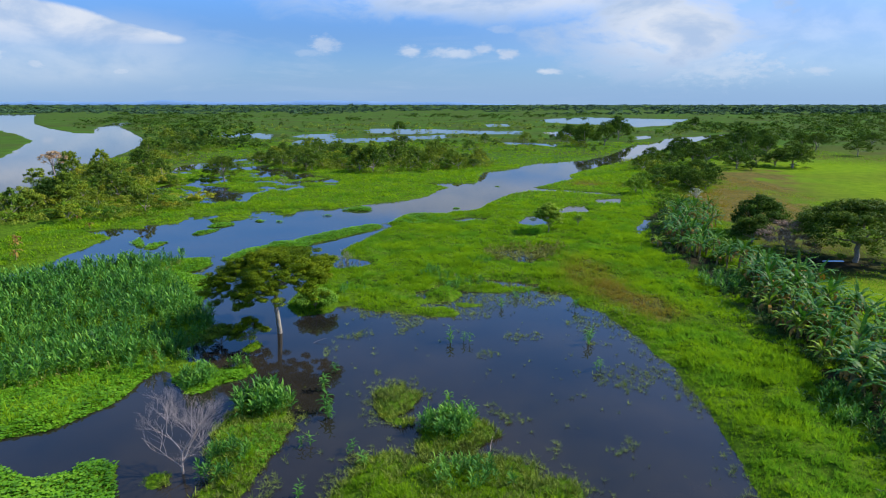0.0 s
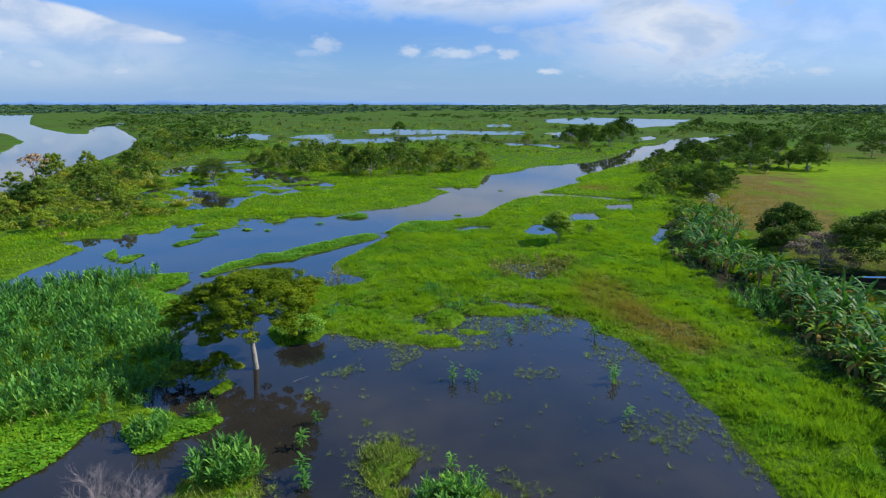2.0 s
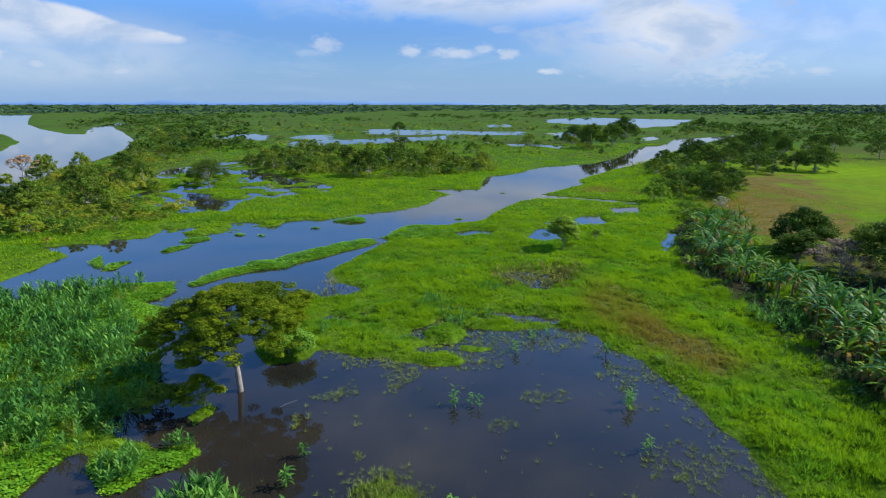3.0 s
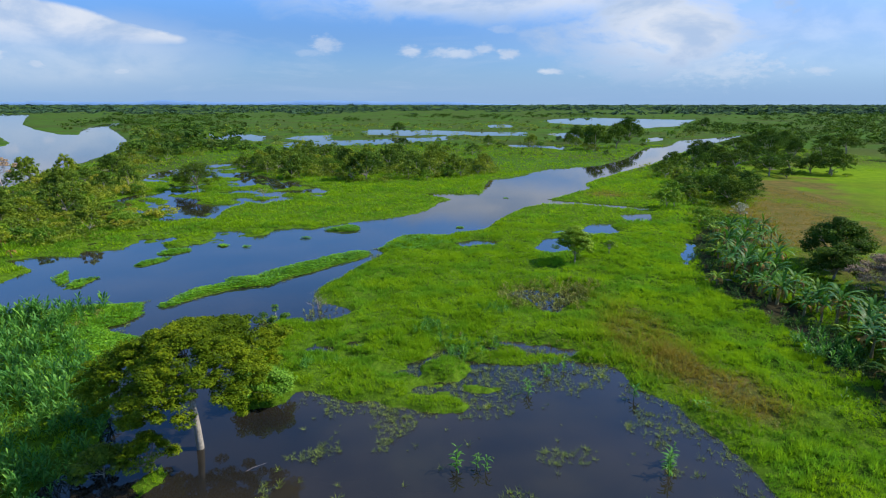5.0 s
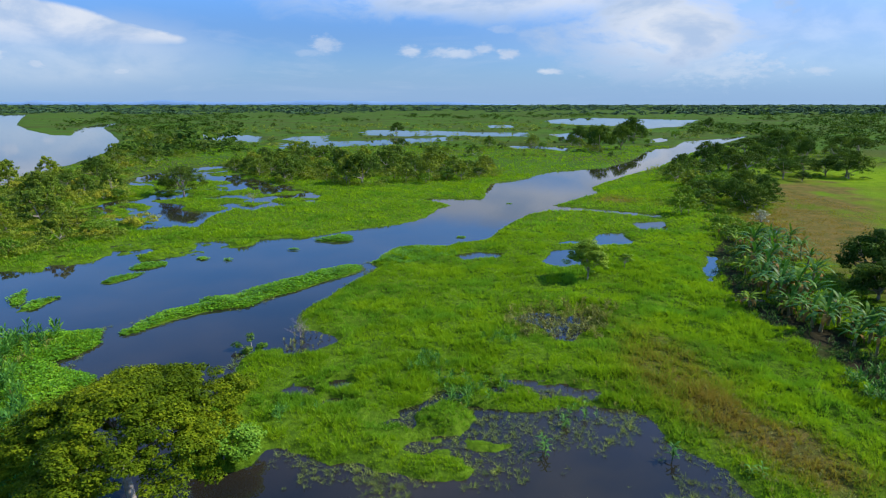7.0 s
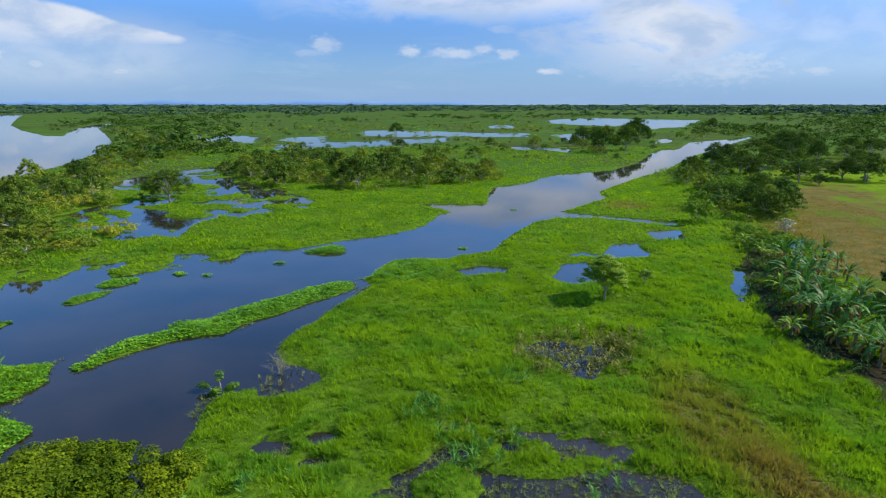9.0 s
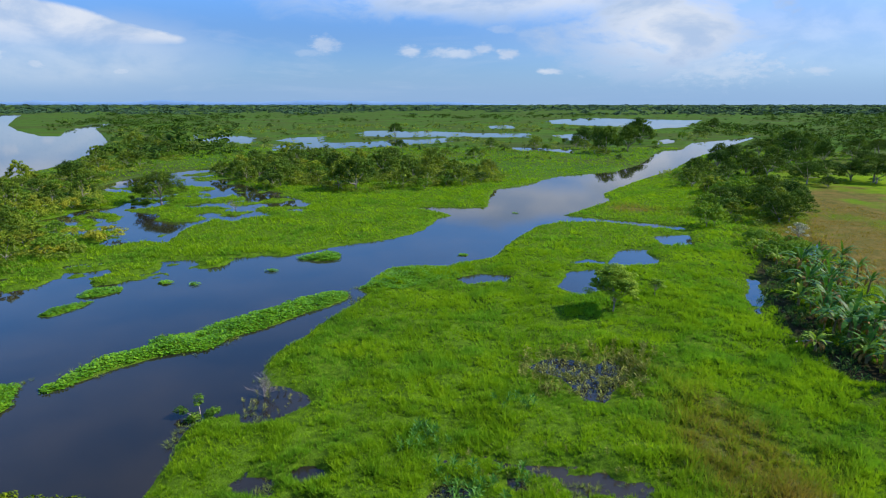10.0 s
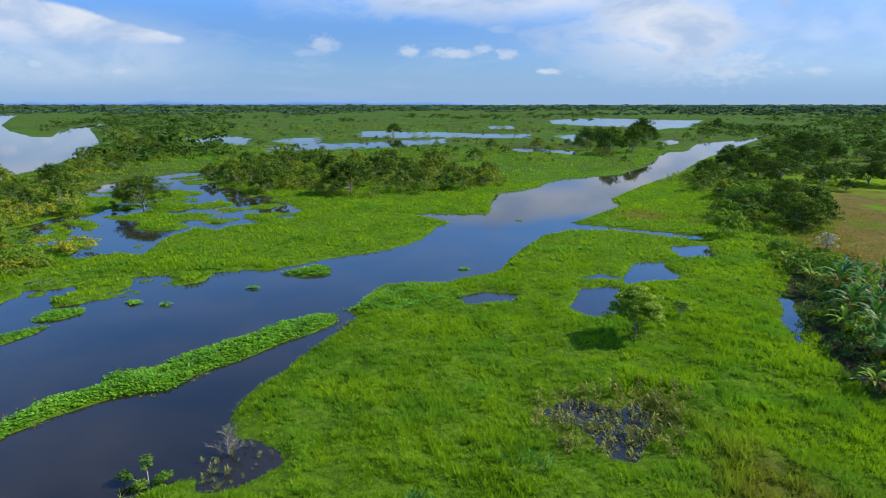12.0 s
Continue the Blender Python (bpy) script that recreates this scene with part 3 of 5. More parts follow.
# ------------------------------------------------------------------ plant templates
def tuft(blades, wide, spread, seed, three=True):
    """A tuft of bent blades, one metre high."""
    r = np.random.default_rng(seed)
    V, F = [], []
    for k in range(blades):
        a = 2 * np.pi * (k + r.uniform(-0.3, 0.3)) / blades
        d, s = np.array([np.cos(a), np.sin(a), 0]), np.array([-np.sin(a), np.cos(a), 0])
        h, out = r.uniform(0.6, 1.0), r.uniform(0.4, 1.0) * spread
        base = d * 0.1 * spread
        i = len(V)
        V += [base - s * wide, base + s * wide, base + d * out * 0.4 + s * wide * 0.8 + [0, 0, h * 0.65]]
        F.append((i, i + 1, i + 2))
        if three:
            V += [base + d * out * 0.4 - s * wide * 0.8 + [0, 0, h * 0.65], d * out + [0, 0, h]]
            F += [(i, i + 2, i + 3), (i + 3, i + 2, i + 4)]
        else:
            V[-1] = d * out + [0, 0, h]
    return np.array(V, float), np.array(F)


def leaf_strip(V, F, root, way, side, up, length, width, droop, segs=3, fold=0.2):
    """A lanceolate leaf: strip with a folded midrib that droops to its tip."""
    rows = []
    for k in range(segs + 1):
        t = k / segs
        c = root + way * length * t + up * (length * (0.35 * t - droop * t * t))
        w = width * math.sin(math.pi * min(0.98, 0.12 + 0.88 * t)) ** 0.8 if 0 < k < segs else width * 0.12
        i = len(V)
        V += [c - side * w + up * fold * w, c, c + side * w + up * fold * w]
        rows.append(i)
    for a, b in zip(rows, rows[1:]):
        F += [(a, a + 1, b + 1), (a, b + 1, b), (a + 1, a + 2, b + 2), (a + 1, b + 2, b + 1)]


def reed_plant(seed, leaves=15):
    """A tall marsh herb with long upright lanceolate leaves, one metre high."""
    r = np.random.default_rng(seed)
    V, F = [], []
    for k in range(leaves):
        a = k * 2.4 + r.uniform(-0.4, 0.4)
        d, s = np.array([np.cos(a), np.sin(a), 0.0]), np.array([-np.sin(a), np.cos(a), 0.0])
        z = 0.2 + 0.58 * k / leaves
        up = r.uniform(0.55, 0.95) + 0.4 * k / leaves
        way = d * math.cos(up) + np.array([0, 0, math.sin(up)])
        leaf_strip(V, F, d * 0.03 + [0, 0, z], way, s, np.array([0, 0, 1.0]), r.uniform(0.4, 0.6), r.uniform(0.033, 0.052), r.uniform(0.45, 0.8), 2)
    i = len(V)
    V += [np.array(p) for p in ((-0.02, 0, 0), (0.02, 0, 0), (0.0, 0, 0.95), (0, -0.02, 0), (0, 0.02, 0), (0, 0, 0.95))]
    F += [(i, i + 1, i + 2), (i + 3, i + 4, i + 5)]
    return np.array(V), np.array(F)


def pad_plant(seed, leaves=4):
    """A floating rosette of rounded leaves."""
    r = np.random.default_rng(seed)
    V, F = [], []
    for k in range(leaves):
        a = 2 * np.pi * k / leaves + r.uniform(-0.4, 0.4)
        d, s = np.array([np.cos(a), np.sin(a), 0.0]), np.array([-np.sin(a), np.cos(a), 0.0])
        c, w, t = d * r.uniform(0.35, 0.7) + [0, 0, r.uniform(0.3, 1.0)], r.uniform(0.28, 0.42), r.uniform(-0.2, 0.7)
        f = d * math.cos(t) + np.array([0, 0, math.sin(t)])
        i = len(V)
        V += [c - f * w, c - s * w - f * 0.1 * w, c - s * 0.5 * w + f * w, c + s * 0.5 * w + f * w, c + s * w - f * 0.1 * w]
        F += [(i, i + 4, i + 3), (i, i + 3, i + 2), (i, i + 2, i + 1)]
    return np.array(V), np.array(F)


def scatter_points(x0, x1, y0, y1, per_m2):
    n = int((x1 - x0) * (y1 - y0) * per_m2)
    return rng.uniform(x0, x1, n), rng.uniform(y0, y1, n)


class Heap:
    """Collects strewn plants into one mesh of uncountable growth."""

    def __init__(self):
        self.v, self.f, self.d, self.n = [], [], [], 0

    def add(self, template, x, y, z, sizes, lean=0.15, stretch=None):
        if not len(x):
            return
        V, F = strew(template, np.stack([x, y, z], 1), sizes, rng, lean, stretch)
        self.v.append(V)
        self.f.append(F + self.n)
        self.d.append(np.repeat(dryness(x, y), len(template[0])))
        self.n += len(V)

    def done(self, name, material, label, category):
        me = mesh_of(name, np.concatenate(self.v), np.concatenate(self.f), material, [("dry", np.concatenate(self.d))])
        return tagged(new(name, me), label, category, kind="stuff")


REED_BED = [(-60, 55), (-53, 58), (-48.5, 64.5), (-43, 68.5), (-39.5, 71), (-33, 72.5), (-33, 66), (-29, 62), (-25.5, 57), (-20.8, 53), (-19.6, 47.5),
            (-21.4, 43.8), (-25, 40.8), (-28, 39), (-33, 35), (-60, 30)]
PAD_AREAS = [SHAPES[23][1], SHAPES[24][1], SHAPES[25][1], SHAPES[26][1], SHAPES[27][1], SHAPES[28][1], SHAPES[33][1], *(shape for _, shape, _ in SHAPES[-len(TINY):]),
             [(-36, 74), (-29, 74.5), (-29, 68), (-26, 65), (-24, 60), (-24, 54), (-34, 60)],
             [(-34, 30), (-22, 33), (-20, 41), (-14, 41), (-15, 38), (-19, 36), (-26, 46), (-34, 40)],
             [(-10, 97), (-6.7, 104.6), (0, 106), (2, 101), (-5, 96)], [(-10, 29), (-13, 28), (-14, 33), (-10, 33)]]


def make_growth():
    # meadow grass, dense near the flight and thinner outward
    grass = Heap()
    near, fine = [tuft(7, 0.045, 0.7, k) for k in (1, 2)], [tuft(6, 0.085, 1.0, k, False) for k in (3, 4, 6)]
    mid, far = tuft(5, 0.13, 1.0, 4, False), tuft(6, 0.25, 1.4, 5, False)
    soft = [tuft(11, 0.034, 0.5, k, False) for k in (11, 12)]
    for tpl, box, dens, size in ((near[0], (-20, 38, 20, 80), 0.4, 0.48), (near[1], (-22, 40, 80, 112), 0.4, 0.46), (soft[0], (-20, 38, 20, 66), 9.0, 0.45), (soft[1], (-22, 38, 60, 92), 10.0, 0.45), (soft[0], (-24, 40, 90, 114), 5.0, 0.5),
                                 (fine[0], (-20, 38, 20, 62), 9.0, 0.34), (fine[1], (-20, 38, 20, 80), 8.0, 0.31), (fine[2], (-20, 38, 60, 96), 8.0, 0.34), (fine[0], (-22, 40, 92, 114), 8.0, 0.37),
                                 (fine[1], (-48, -20, 26, 76), 6.0, 0.36), (mid, (-66, -20, 70, 114), 4.5, 0.42), (mid, (38, 100, 24, 114), 3.0, 0.42),
                                 (mid, (-60, 60, -12, 22), 3.2, 0.45), (mid, (-75, 80, 112, 190), 3.6, 0.42), (far, (-120, 160, 190, 300), 0.6, 0.4)):
        x, y = scatter_points(*box, dens)
        keep = (np.abs(x) < 0.8 * y + 4) | (y < 24)
        x, y = x[keep], y[keep]
        d = shore(x, y)
        n = 0.45 * value_noise(x, y, 2.6, 55, 3) + 0.8 * value_noise(x, y, 1.0, 57, 2)
        keep = (d > -0.12) & (mud(x, y) < 0.68 + 0.4 * n)
        if tpl is soft[0] or tpl is soft[1]:      # tall tufts stand in clumps
            keep &= n > -0.3
        for a in PAD_AREAS[:12] + [SHAPES[29][1]]:
            keep &= inside(x, y, a, 10) < -0.3
        x, y, n, d = x[keep], y[keep], n[keep], d[keep]
        lush = value_noise(x, y, 9.0, 61, 3)
        grass.add(tpl, x, y, height(x, y) - 0.02, (1 - 0.55 * pasture(x, y)) * (0.5 + 0.5 * smooth(d, 0, 1.3)) * size * np.clip(1 + 0.85 * n + 0.4 * lush, 0.55, 1.9) * rng.uniform(0.7, 1.25, len(x)), 0.2)
    grass.done("meadow_grass", GRASS, "dense bright green meadow grass with browned sedge patches", "grass")
    # thin weed floating in the pond
    weed = Heap()
    x, y = scatter_points(-10, 20, 20, 63, 20.0)
    n = 1.9 * value_noise(x, y, 3.4, 71, 4) + 0.5 * value_noise(x, y, 9.0, 72, 2) + 0.42 * smooth(y, 42, 58) + 0.12 * smooth(x, 8, 16) - 0.1 * smooth(x, 0, -6)
    d, chance = shore(x, y), rng.random(len(x))
    margin = smooth(d, -1.9, 0.0) * smooth(value_noise(x, y, 2.4, 79, 3), -0.35, 0.25)
    keep = (d < 0.1) & ((n > 0.5) & (chance < 0.6) | (chance < 0.008) | (chance < 0.85 * margin))
    x, y = x[keep], y[keep]
    weed.add(tuft(7, 0.07, 1.9, 8, False), x, y, np.zeros(len(x)), rng.uniform(0.08, 0.27, len(x)), 0.25)
    x, y = scatter_points(-31, -7, 66, 98, 14.0)
    d, chance = shore(x, y), rng.random(len(x))
    keep = (d < 0.1) & (chance < 0.9 * smooth(d, -1.1, 0.0) * smooth(value_noise(x, y, 3.2, 85, 3), 0.0, 0.35))
    x, y = x[keep], y[keep]
    weed.add(tuft(7, 0.07, 1.9, 8, False), x, y, np.zeros(len(x)), rng.uniform(0.1, 0.3, len(x)), 0.25)
    for k in (29, 30, 31, 32):      # weed that carpets the mats
        q = np.array(SHAPES[k][1])
        x, y = scatter_points(q[:, 0].min() - 1, q[:, 0].max() + 1, q[:, 1].min() - 1, q[:, 1].max() + 1, 22.0)
        keep = (shore(x, y) > -0.25) & (value_noise(x, y, 1.6, 73, 3) > -0.2)
        x, y = x[keep], y[keep]
        weed.add(tuft(6, 0.09, 1.0, 9, False), x, y, np.maximum(height(x, y), 0), rng.uniform(0.2, 0.42, len(x)), 0.25)
    weed.done("floating_weed", WEED, "sparse yellow-green weed floating on the pond", "water weed")
    # floating rosettes
    pads = Heap()
    for k, area in enumerate(PAD_AREAS):
        q = np.array(area)
        x, y = scatter_points(q[:, 0].min() - 1, q[:, 0].max() + 1, q[:, 1].min() - 1, q[:, 1].max() + 1, 38.0 if q[:, 1].min() < 60 else 28.0)
        keep = (inside(x, y, area, 5) + 0.5 * value_noise(x, y, 1.5, 81, 3) > 0) & (shore(x, y) > -0.1)
        x, y = x[keep], y[keep]
        pads.add(pad_plant(90 + k), x, y, np.maximum(height(x, y), 0) - 0.03, rng.uniform(0.13, 0.26, len(x)) * (1.0 if q[:, 1].min() < 60 else 1.12), 0.15)
    pads.done("water_hyacinth", PADS, "mats of glossy light green floating hyacinth", "water plant")
    # tall broad-leaved herbs
    reed = Heap()
    x, y = scatter_points(-58, -19, 30, 74, 2.5)
    clump = value_noise(x, y, 6.0, 91, 2)
    keep = (inside(x, y, REED_BED, 5) > 0.2) & (shore(x, y) > -0.1) & (clump > -0.75)
    x, y, clump = x[keep], y[keep], clump[keep]
    half = rng.random(len(x)) < 0.5
    for sel, s in ((half, 5), (~half, 6)):
        reed.add(reed_plant(s), x[sel], y[sel], height(x[sel], y[sel]), np.clip(rng.uniform(0.8, 1.8, sel.sum()) * (1 + 0.45 * clump[sel]), 0.75, 1.9), 0.12)
    for cx, cy, rx, ry, n, s in ((-12, 35.3, 1.9, 1.6, 75, 1.5), (-12.3, 28.5, 1.2, 2.0, 25, 1.1), (0.3, 32.6, 1.7, 1.4, 70, 1.2), (-18, 39, 1.3, 1.2, 40, 1.2),
                                 (-15.5, 41.4, 1.0, 0.5, 12, 1.0), (1.5, 27.5, 2.5, 1.2, 40, 1.0), (-23, 44, 3, 4, 60, 1.2), (31, 62, 2.2, 3, 60, 1.3), (27, 34, 2.0, 3, 50, 1.2)):
        a, r = rng.uniform(0, 2 * np.pi, n), np.sqrt(rng.uniform(0, 1, n))
        x, y = cx + rx * r * np.cos(a), cy + ry * r * np.sin(a)
        reed.add(reed_plant(7), x, y, np.maximum(height(x, y), -0.1), s * rng.uniform(0.7, 1.1, n), 0.12)
    # dead and living stalks in the wet hollow of the meadow
    stalks = Heap()
    for cx, cy, rx, ry, n, sz in ((10.5, 76, 5.0, 4.2, 150, 1.0), (14.5, 78.5, 3.0, 2.2, 40, 0.9), (-11.5, 71.5, 2.6, 2.0, 26, 0.6), (19, 56, 3.5, 7, 110, 0.5), (6, 63, 9, 3.5, 70, 0.5)):
        a, r = rng.uniform(0, 2 * np.pi, n), np.sqrt(rng.uniform(0, 1, n))
        x, y = cx + rx * r * np.cos(a), cy + ry * r * np.sin(a)
        stalks.add(reed_plant(8, 13), x, y, np.maximum(height(x, y), -0.1), sz * rng.uniform(0.35, 1.2, n), 0.35)
    x, y = scatter_points(-54, -20, 30, 72, 1.6)
    edge = inside(x, y, REED_BED, 5)
    keep = (edge > -0.5) & (edge < 1.2) & (shore(x, y) > -0.2)
    x, y = x[keep], y[keep]
    stalks.add(reed_plant(8, 8), x, y, np.maximum(height(x, y), -0.1), rng.uniform(0.4, 0.9, len(x)), 0.3)
    stalks.done("wilted_stalks", STALKS, "wilted olive and brown stalks in wet meadow hollow", "marsh plants")
    for cx, cy in [(1.4, 62.3), (0.6, 63.1), (4.8, 71.2), (3.4, 63.1), (1.4, 60.9), (-1.7, 66.3), (-10.1, 58.9), (8.3, 59.2), (-1.1, 67.3)]:      # loose herbs on the wet meadow
        x, y = cx + rng.normal(0, 0.7, 9), cy + rng.normal(0, 0.6, 9)
        reed.add(reed_plant(9), x, y, np.maximum(height(x, y), -0.1), rng.uniform(0.55, 1.0, 9), 0.2)
    reed.done("marsh_herbs", REED, "tall broad-leaved bluish green marsh herbs in dense beds", "marsh plants")


make_growth()


# ------------------------------------------------------------------ trees
def tube(V, F, pts, radii, sides=6):
    """A tapered limb through pts."""
    pts = [Vector(p) for p in pts]
    rows = []
    for k, (p, r) in enumerate(zip(pts, radii)):
        d = (pts[min(k + 1, len(pts) - 1)] - pts[max(k - 1, 0)]).normalized()
        a = d.orthogonal().normalized()
        b = d.cross(a)
        rows.append(len(V))
        V += [tuple(p + (a * math.cos(q) + b * math.sin(q)) * r) for q in (2 * math.pi * j / sides for j in range(sides))]
    for a, b in zip(rows, rows[1:]):
        for j in range(sides):
            k = (j + 1) % sides
            F += [(a + j, a + k, b + k), (a + j, b + k, b + j)]


def limb(p, q, r0, r1, sag, rnd, n=5):
    """Points and radii of a crooked limb from p to q."""
    p, q = Vector(p), Vector(q)
    L = (q - p).length
    pts = []
    for k in range(n):
        t = k / (n - 1)
        w = Vector((rnd.uniform(-1, 1), rnd.uniform(-1, 1), rnd.uniform(-1, 1))) * L * 0.05 * (0 < k < n - 1)
        pts.append(p.lerp(q, t) + Vector((0, 0, sag * L * math.sin(math.pi * t))) + w)
    return pts, [r0 + (r1 - r0) * k / (n - 1) for k in range(n)]


def leaves_at(centres, radii, per, size, r, flat=0.5):
    """Leaf clumps: small pointed leaves spread through flattened balls."""
    c = np.repeat(np.asarray(centres), per, 0)
    R = np.repeat(np.asarray(radii), per)
    n = len(c)
    d = r.normal(0, 1, (n, 3))
    d /= np.linalg.norm(d, axis=1)[:, None]
    p = c + d * (R * r.uniform(0.35, 1.0, n) ** 0.6)[:, None] * [1, 1, flat]
    nrm = d * [0.6, 0.6, 1.0] + [0, 0, 0.55] + r.normal(0, 0.35, (n, 3))
    nrm /= np.linalg.norm(nrm, axis=1)[:, None]
    a = np.cross(nrm, r.normal(0, 1, (n, 3)))
    a /= np.linalg.norm(a, axis=1)[:, None]
    b = np.cross(nrm, a)
    s = (size * r.uniform(0.6, 1.3, n))[:, None]
    V = np.stack([p - a * s, p + a * s * 0.8 + b * s * 0.6, p + a * s * 0.8 - b * s * 0.6], 1).reshape(-1, 3)
    return V, np.arange(n * 3).reshape(-1, 3)


def make_tree(name, label, category, seed, tall, wide, stem, trunk_r, clumps, clump_r, per, leaf, crown_mat, bark_mat=BARK, shape="dome", flat=0.5, shift=(0, 0), group="", low=0.0, fine=True, droop=0.0, dome=0.42):
    """Trunk with limbs, and a crown of leaf clumps. stem: height of the first fork."""
    rnd, r = random.Random(seed), np.random.default_rng(seed)
    root = tagged(new(name), label, category, group)
    cs, rs = [], []
    while len(cs) < clumps:
        a, q = rnd.uniform(0, 2 * math.pi), rnd.random() ** 0.58
        uneven = 1 + 0.16 * math.sin(3 * a + seed) + 0.12 * math.sin(5 * a + 2.1 * seed)
        if shape == "dome":           # umbrella: clumps close to the upper skin
            z = tall - clump_r * 0.5 - (tall - stem) * (0.04 + dome * q ** 2.0) - rnd.random() ** 2 * (tall - stem) * 0.3 - low * q * rnd.random()
        else:                         # round or ragged bush
            top = math.sqrt(max(0.0, 1 - 0.9 * q * q))
            z = stem + (tall - clump_r * 0.4 - stem) * top * (0.35 + 0.65 * math.sqrt(rnd.random()))
        z -= droop * max(0.0, -0.85 * math.cos(a) - 0.5 * math.sin(a)) * q * q      # crown hanging lower on one side
        cs.append((shift[0] + math.cos(a) * q * wide * uneven, shift[1] + math.sin(a) * q * wide * uneven, z))
        rs.append(clump_r * rnd.uniform(0.6, 1.25))
    V, F = [], []
    fork = (shift[0] * 0.15 + rnd.uniform(-0.1, 0.1) * stem, shift[1] * 0.15, stem)
    pts, rad = limb((0, 0, -0.6), fork, trunk_r, trunk_r * 0.72, 0.0, rnd)
    tube(V, F, pts, rad, 8)
    heads = cs[:: max(1, clumps // (9 if fine else 5))]
    for h in heads:
        mid = (fork[0] + (h[0] - fork[0]) * 0.5, fork[1] + (h[1] - fork[1]) * 0.5, fork[2] + (h[2] - fork[2]) * 0.55)
        pts, rad = limb(fork, mid, trunk_r * 0.5, trunk_r * 0.28, 0.06, rnd, 5 if fine else 3)
        tube(V, F, pts, rad, 5)
        for g in sorted(cs, key=lambda g: (g[0] - h[0]) ** 2 + (g[1] - h[1]) ** 2)[:4 if fine else 2]:
            pts, rad = limb(mid, g, trunk_r * 0.26, trunk_r * 0.06, 0.05, rnd, 4 if fine else 2)
            tube(V, F, pts, rad, 4 if fine else 3)
    part("trunk", mesh_of("trunk", V, F, bark_mat), root)
    LV, LF = leaves_at(cs, rs, per, leaf, r, flat)
    part("crown", mesh_of("crown", LV, LF, crown_mat), root)
    return root


def place(ob, x, y, turn=0.0, size=1.0, tallness=1.0, dz=0.0):
    z = float(height(np.array([x]), np.array([y]))[0])
    return pose(x, y, max(z, -0.3) + dz, 0, 0, turn) @ Matrix.Diagonal((size, size, size * tallness, 1))


def settle(ob, *args, **kw):
    ob.matrix_basis = place(ob, *args, **kw)
    return ob


settle(make_tree("rain_tree", "wide umbrella-crowned rain tree standing in flooded pond", "tree", 11, 8.3, 5.1, 4.2, 0.25, 660, 0.52, 210, 0.074, SAMAN,
                 shift=(-0.2, 0.2), low=0.9, flat=0.42, droop=1.5, dome=0.33), -14.6, 48.8)
settle(make_tree("meadow_tree", "small fresh green tree with airy crown in meadow", "tree", 12, 5.0, 2.1, 0.9, 0.1, 120, 0.5, 170, 0.085, FRESH, shape="round"), 16.6, 89.4)
settle(make_tree("meadow_shrub", "small thin green shrub beside meadow tree", "shrub", 13, 2.2, 0.8, 0.6, 0.04, 16, 0.35, 60, 0.09, FRESH, shape="round"), 22.3, 93.9)
settle(make_tree("pond_bush", "leafy green bush at the flooded meadow edge", "shrub", 14, 2.3, 1.8, 0.3, 0.06, 60, 0.6, 140, 0.1, BUSHY, shape="round"), -12.6, 54.4)
settle(make_tree("pasture_rain_tree", "broad dark rain tree with flat spreading crown", "tree", 15, 8.6, 7.6, 2.4, 0.35, 400, 0.95, 120, 0.14, RAIN_DARK, low=1.4), 52.5, 71.5)
settle(make_tree("mango_tree", "dense dark green round-headed mango tree", "tree", 16, 6.2, 3.6, 1.0, 0.25, 80, 1.0, 110, 0.17, DARK, shape="round", group="mango trees"), 48.5, 88)
settle(make_tree("mango_tree", "dense dark green round-headed mango tree", "tree", 17, 4.4, 2.6, 0.6, 0.2, 60, 0.8, 110, 0.16, DARK, shape="round", group="mango trees"), 44.8, 82)
settle(make_tree("leafless_bush", "leafless grey-brown twiggy bush beside pasture", "shrub", 18, 5.0, 3.3, 0.6, 0.1, 90, 0.75, 110, 0.09, TWIGS, shape="round"), 46.0, 75.5)

# models for the scattered trees, copied by stretches of the plan
random.seed(5)
KINDS = {
    "olive": [make_tree("scrub_tree", "olive green scrub tree in the marsh thicket", "tree", 30 + k, 4.0, 2.5, 0.6, 0.1, 54, 0.5, 40, 0.16, OLIVE, shape="dome" if k % 2 else "round", low=1.4 * (k % 2), group="marsh thicket", fine=False) for k in range(5)],
    "spread": [make_tree("rain_tree", "dark spreading rain tree in pasture", "tree", 40 + k, 7.4, 5.6, 1.9, 0.28, 140, 0.95, 40, 0.18, DARK, group="pasture trees", fine=False, low=1.4, flat=0.36) for k in range(3)],
    "thick": [make_tree("shade_tree", "dense dark green rounded shade tree", "tree", 44 + k, 5.6, 3.4, 0.6, 0.22, 84, 0.85, 46, 0.17, DARK, group="pasture trees", fine=False, shape="round") for k in range(2)],
    "yellow": [make_tree("yellow_green_shrub", "low yellow-green shrub in marsh", "shrub", 50 + k, 2.1, 2.0, 0.3, 0.05, 34, 0.48, 46, 0.115, YELLOW, shape="round", group="marsh shrubs", fine=False) for k in range(2)],
    "bush": [make_tree("green_bush", "dense mid-green rounded bush among marsh grass", "shrub", 60 + k, 2.6, 2.2, 0.3, 0.07, 44, 0.46, 36, 0.15, GREEN, shape="round", group="marsh shrubs", fine=False) for k in range(2)],
}
USED = set()


def put(kind, x, y, size=1.0, tallness=1.0):
    ob = random.choice(KINDS[kind])
    m = place(ob, x, y, random.uniform(0, 360), size, tallness)
    if ob.name in USED:
        return copy_thing(ob, m)
    USED.add(ob.name)
    ob.matrix_basis = m
    return ob


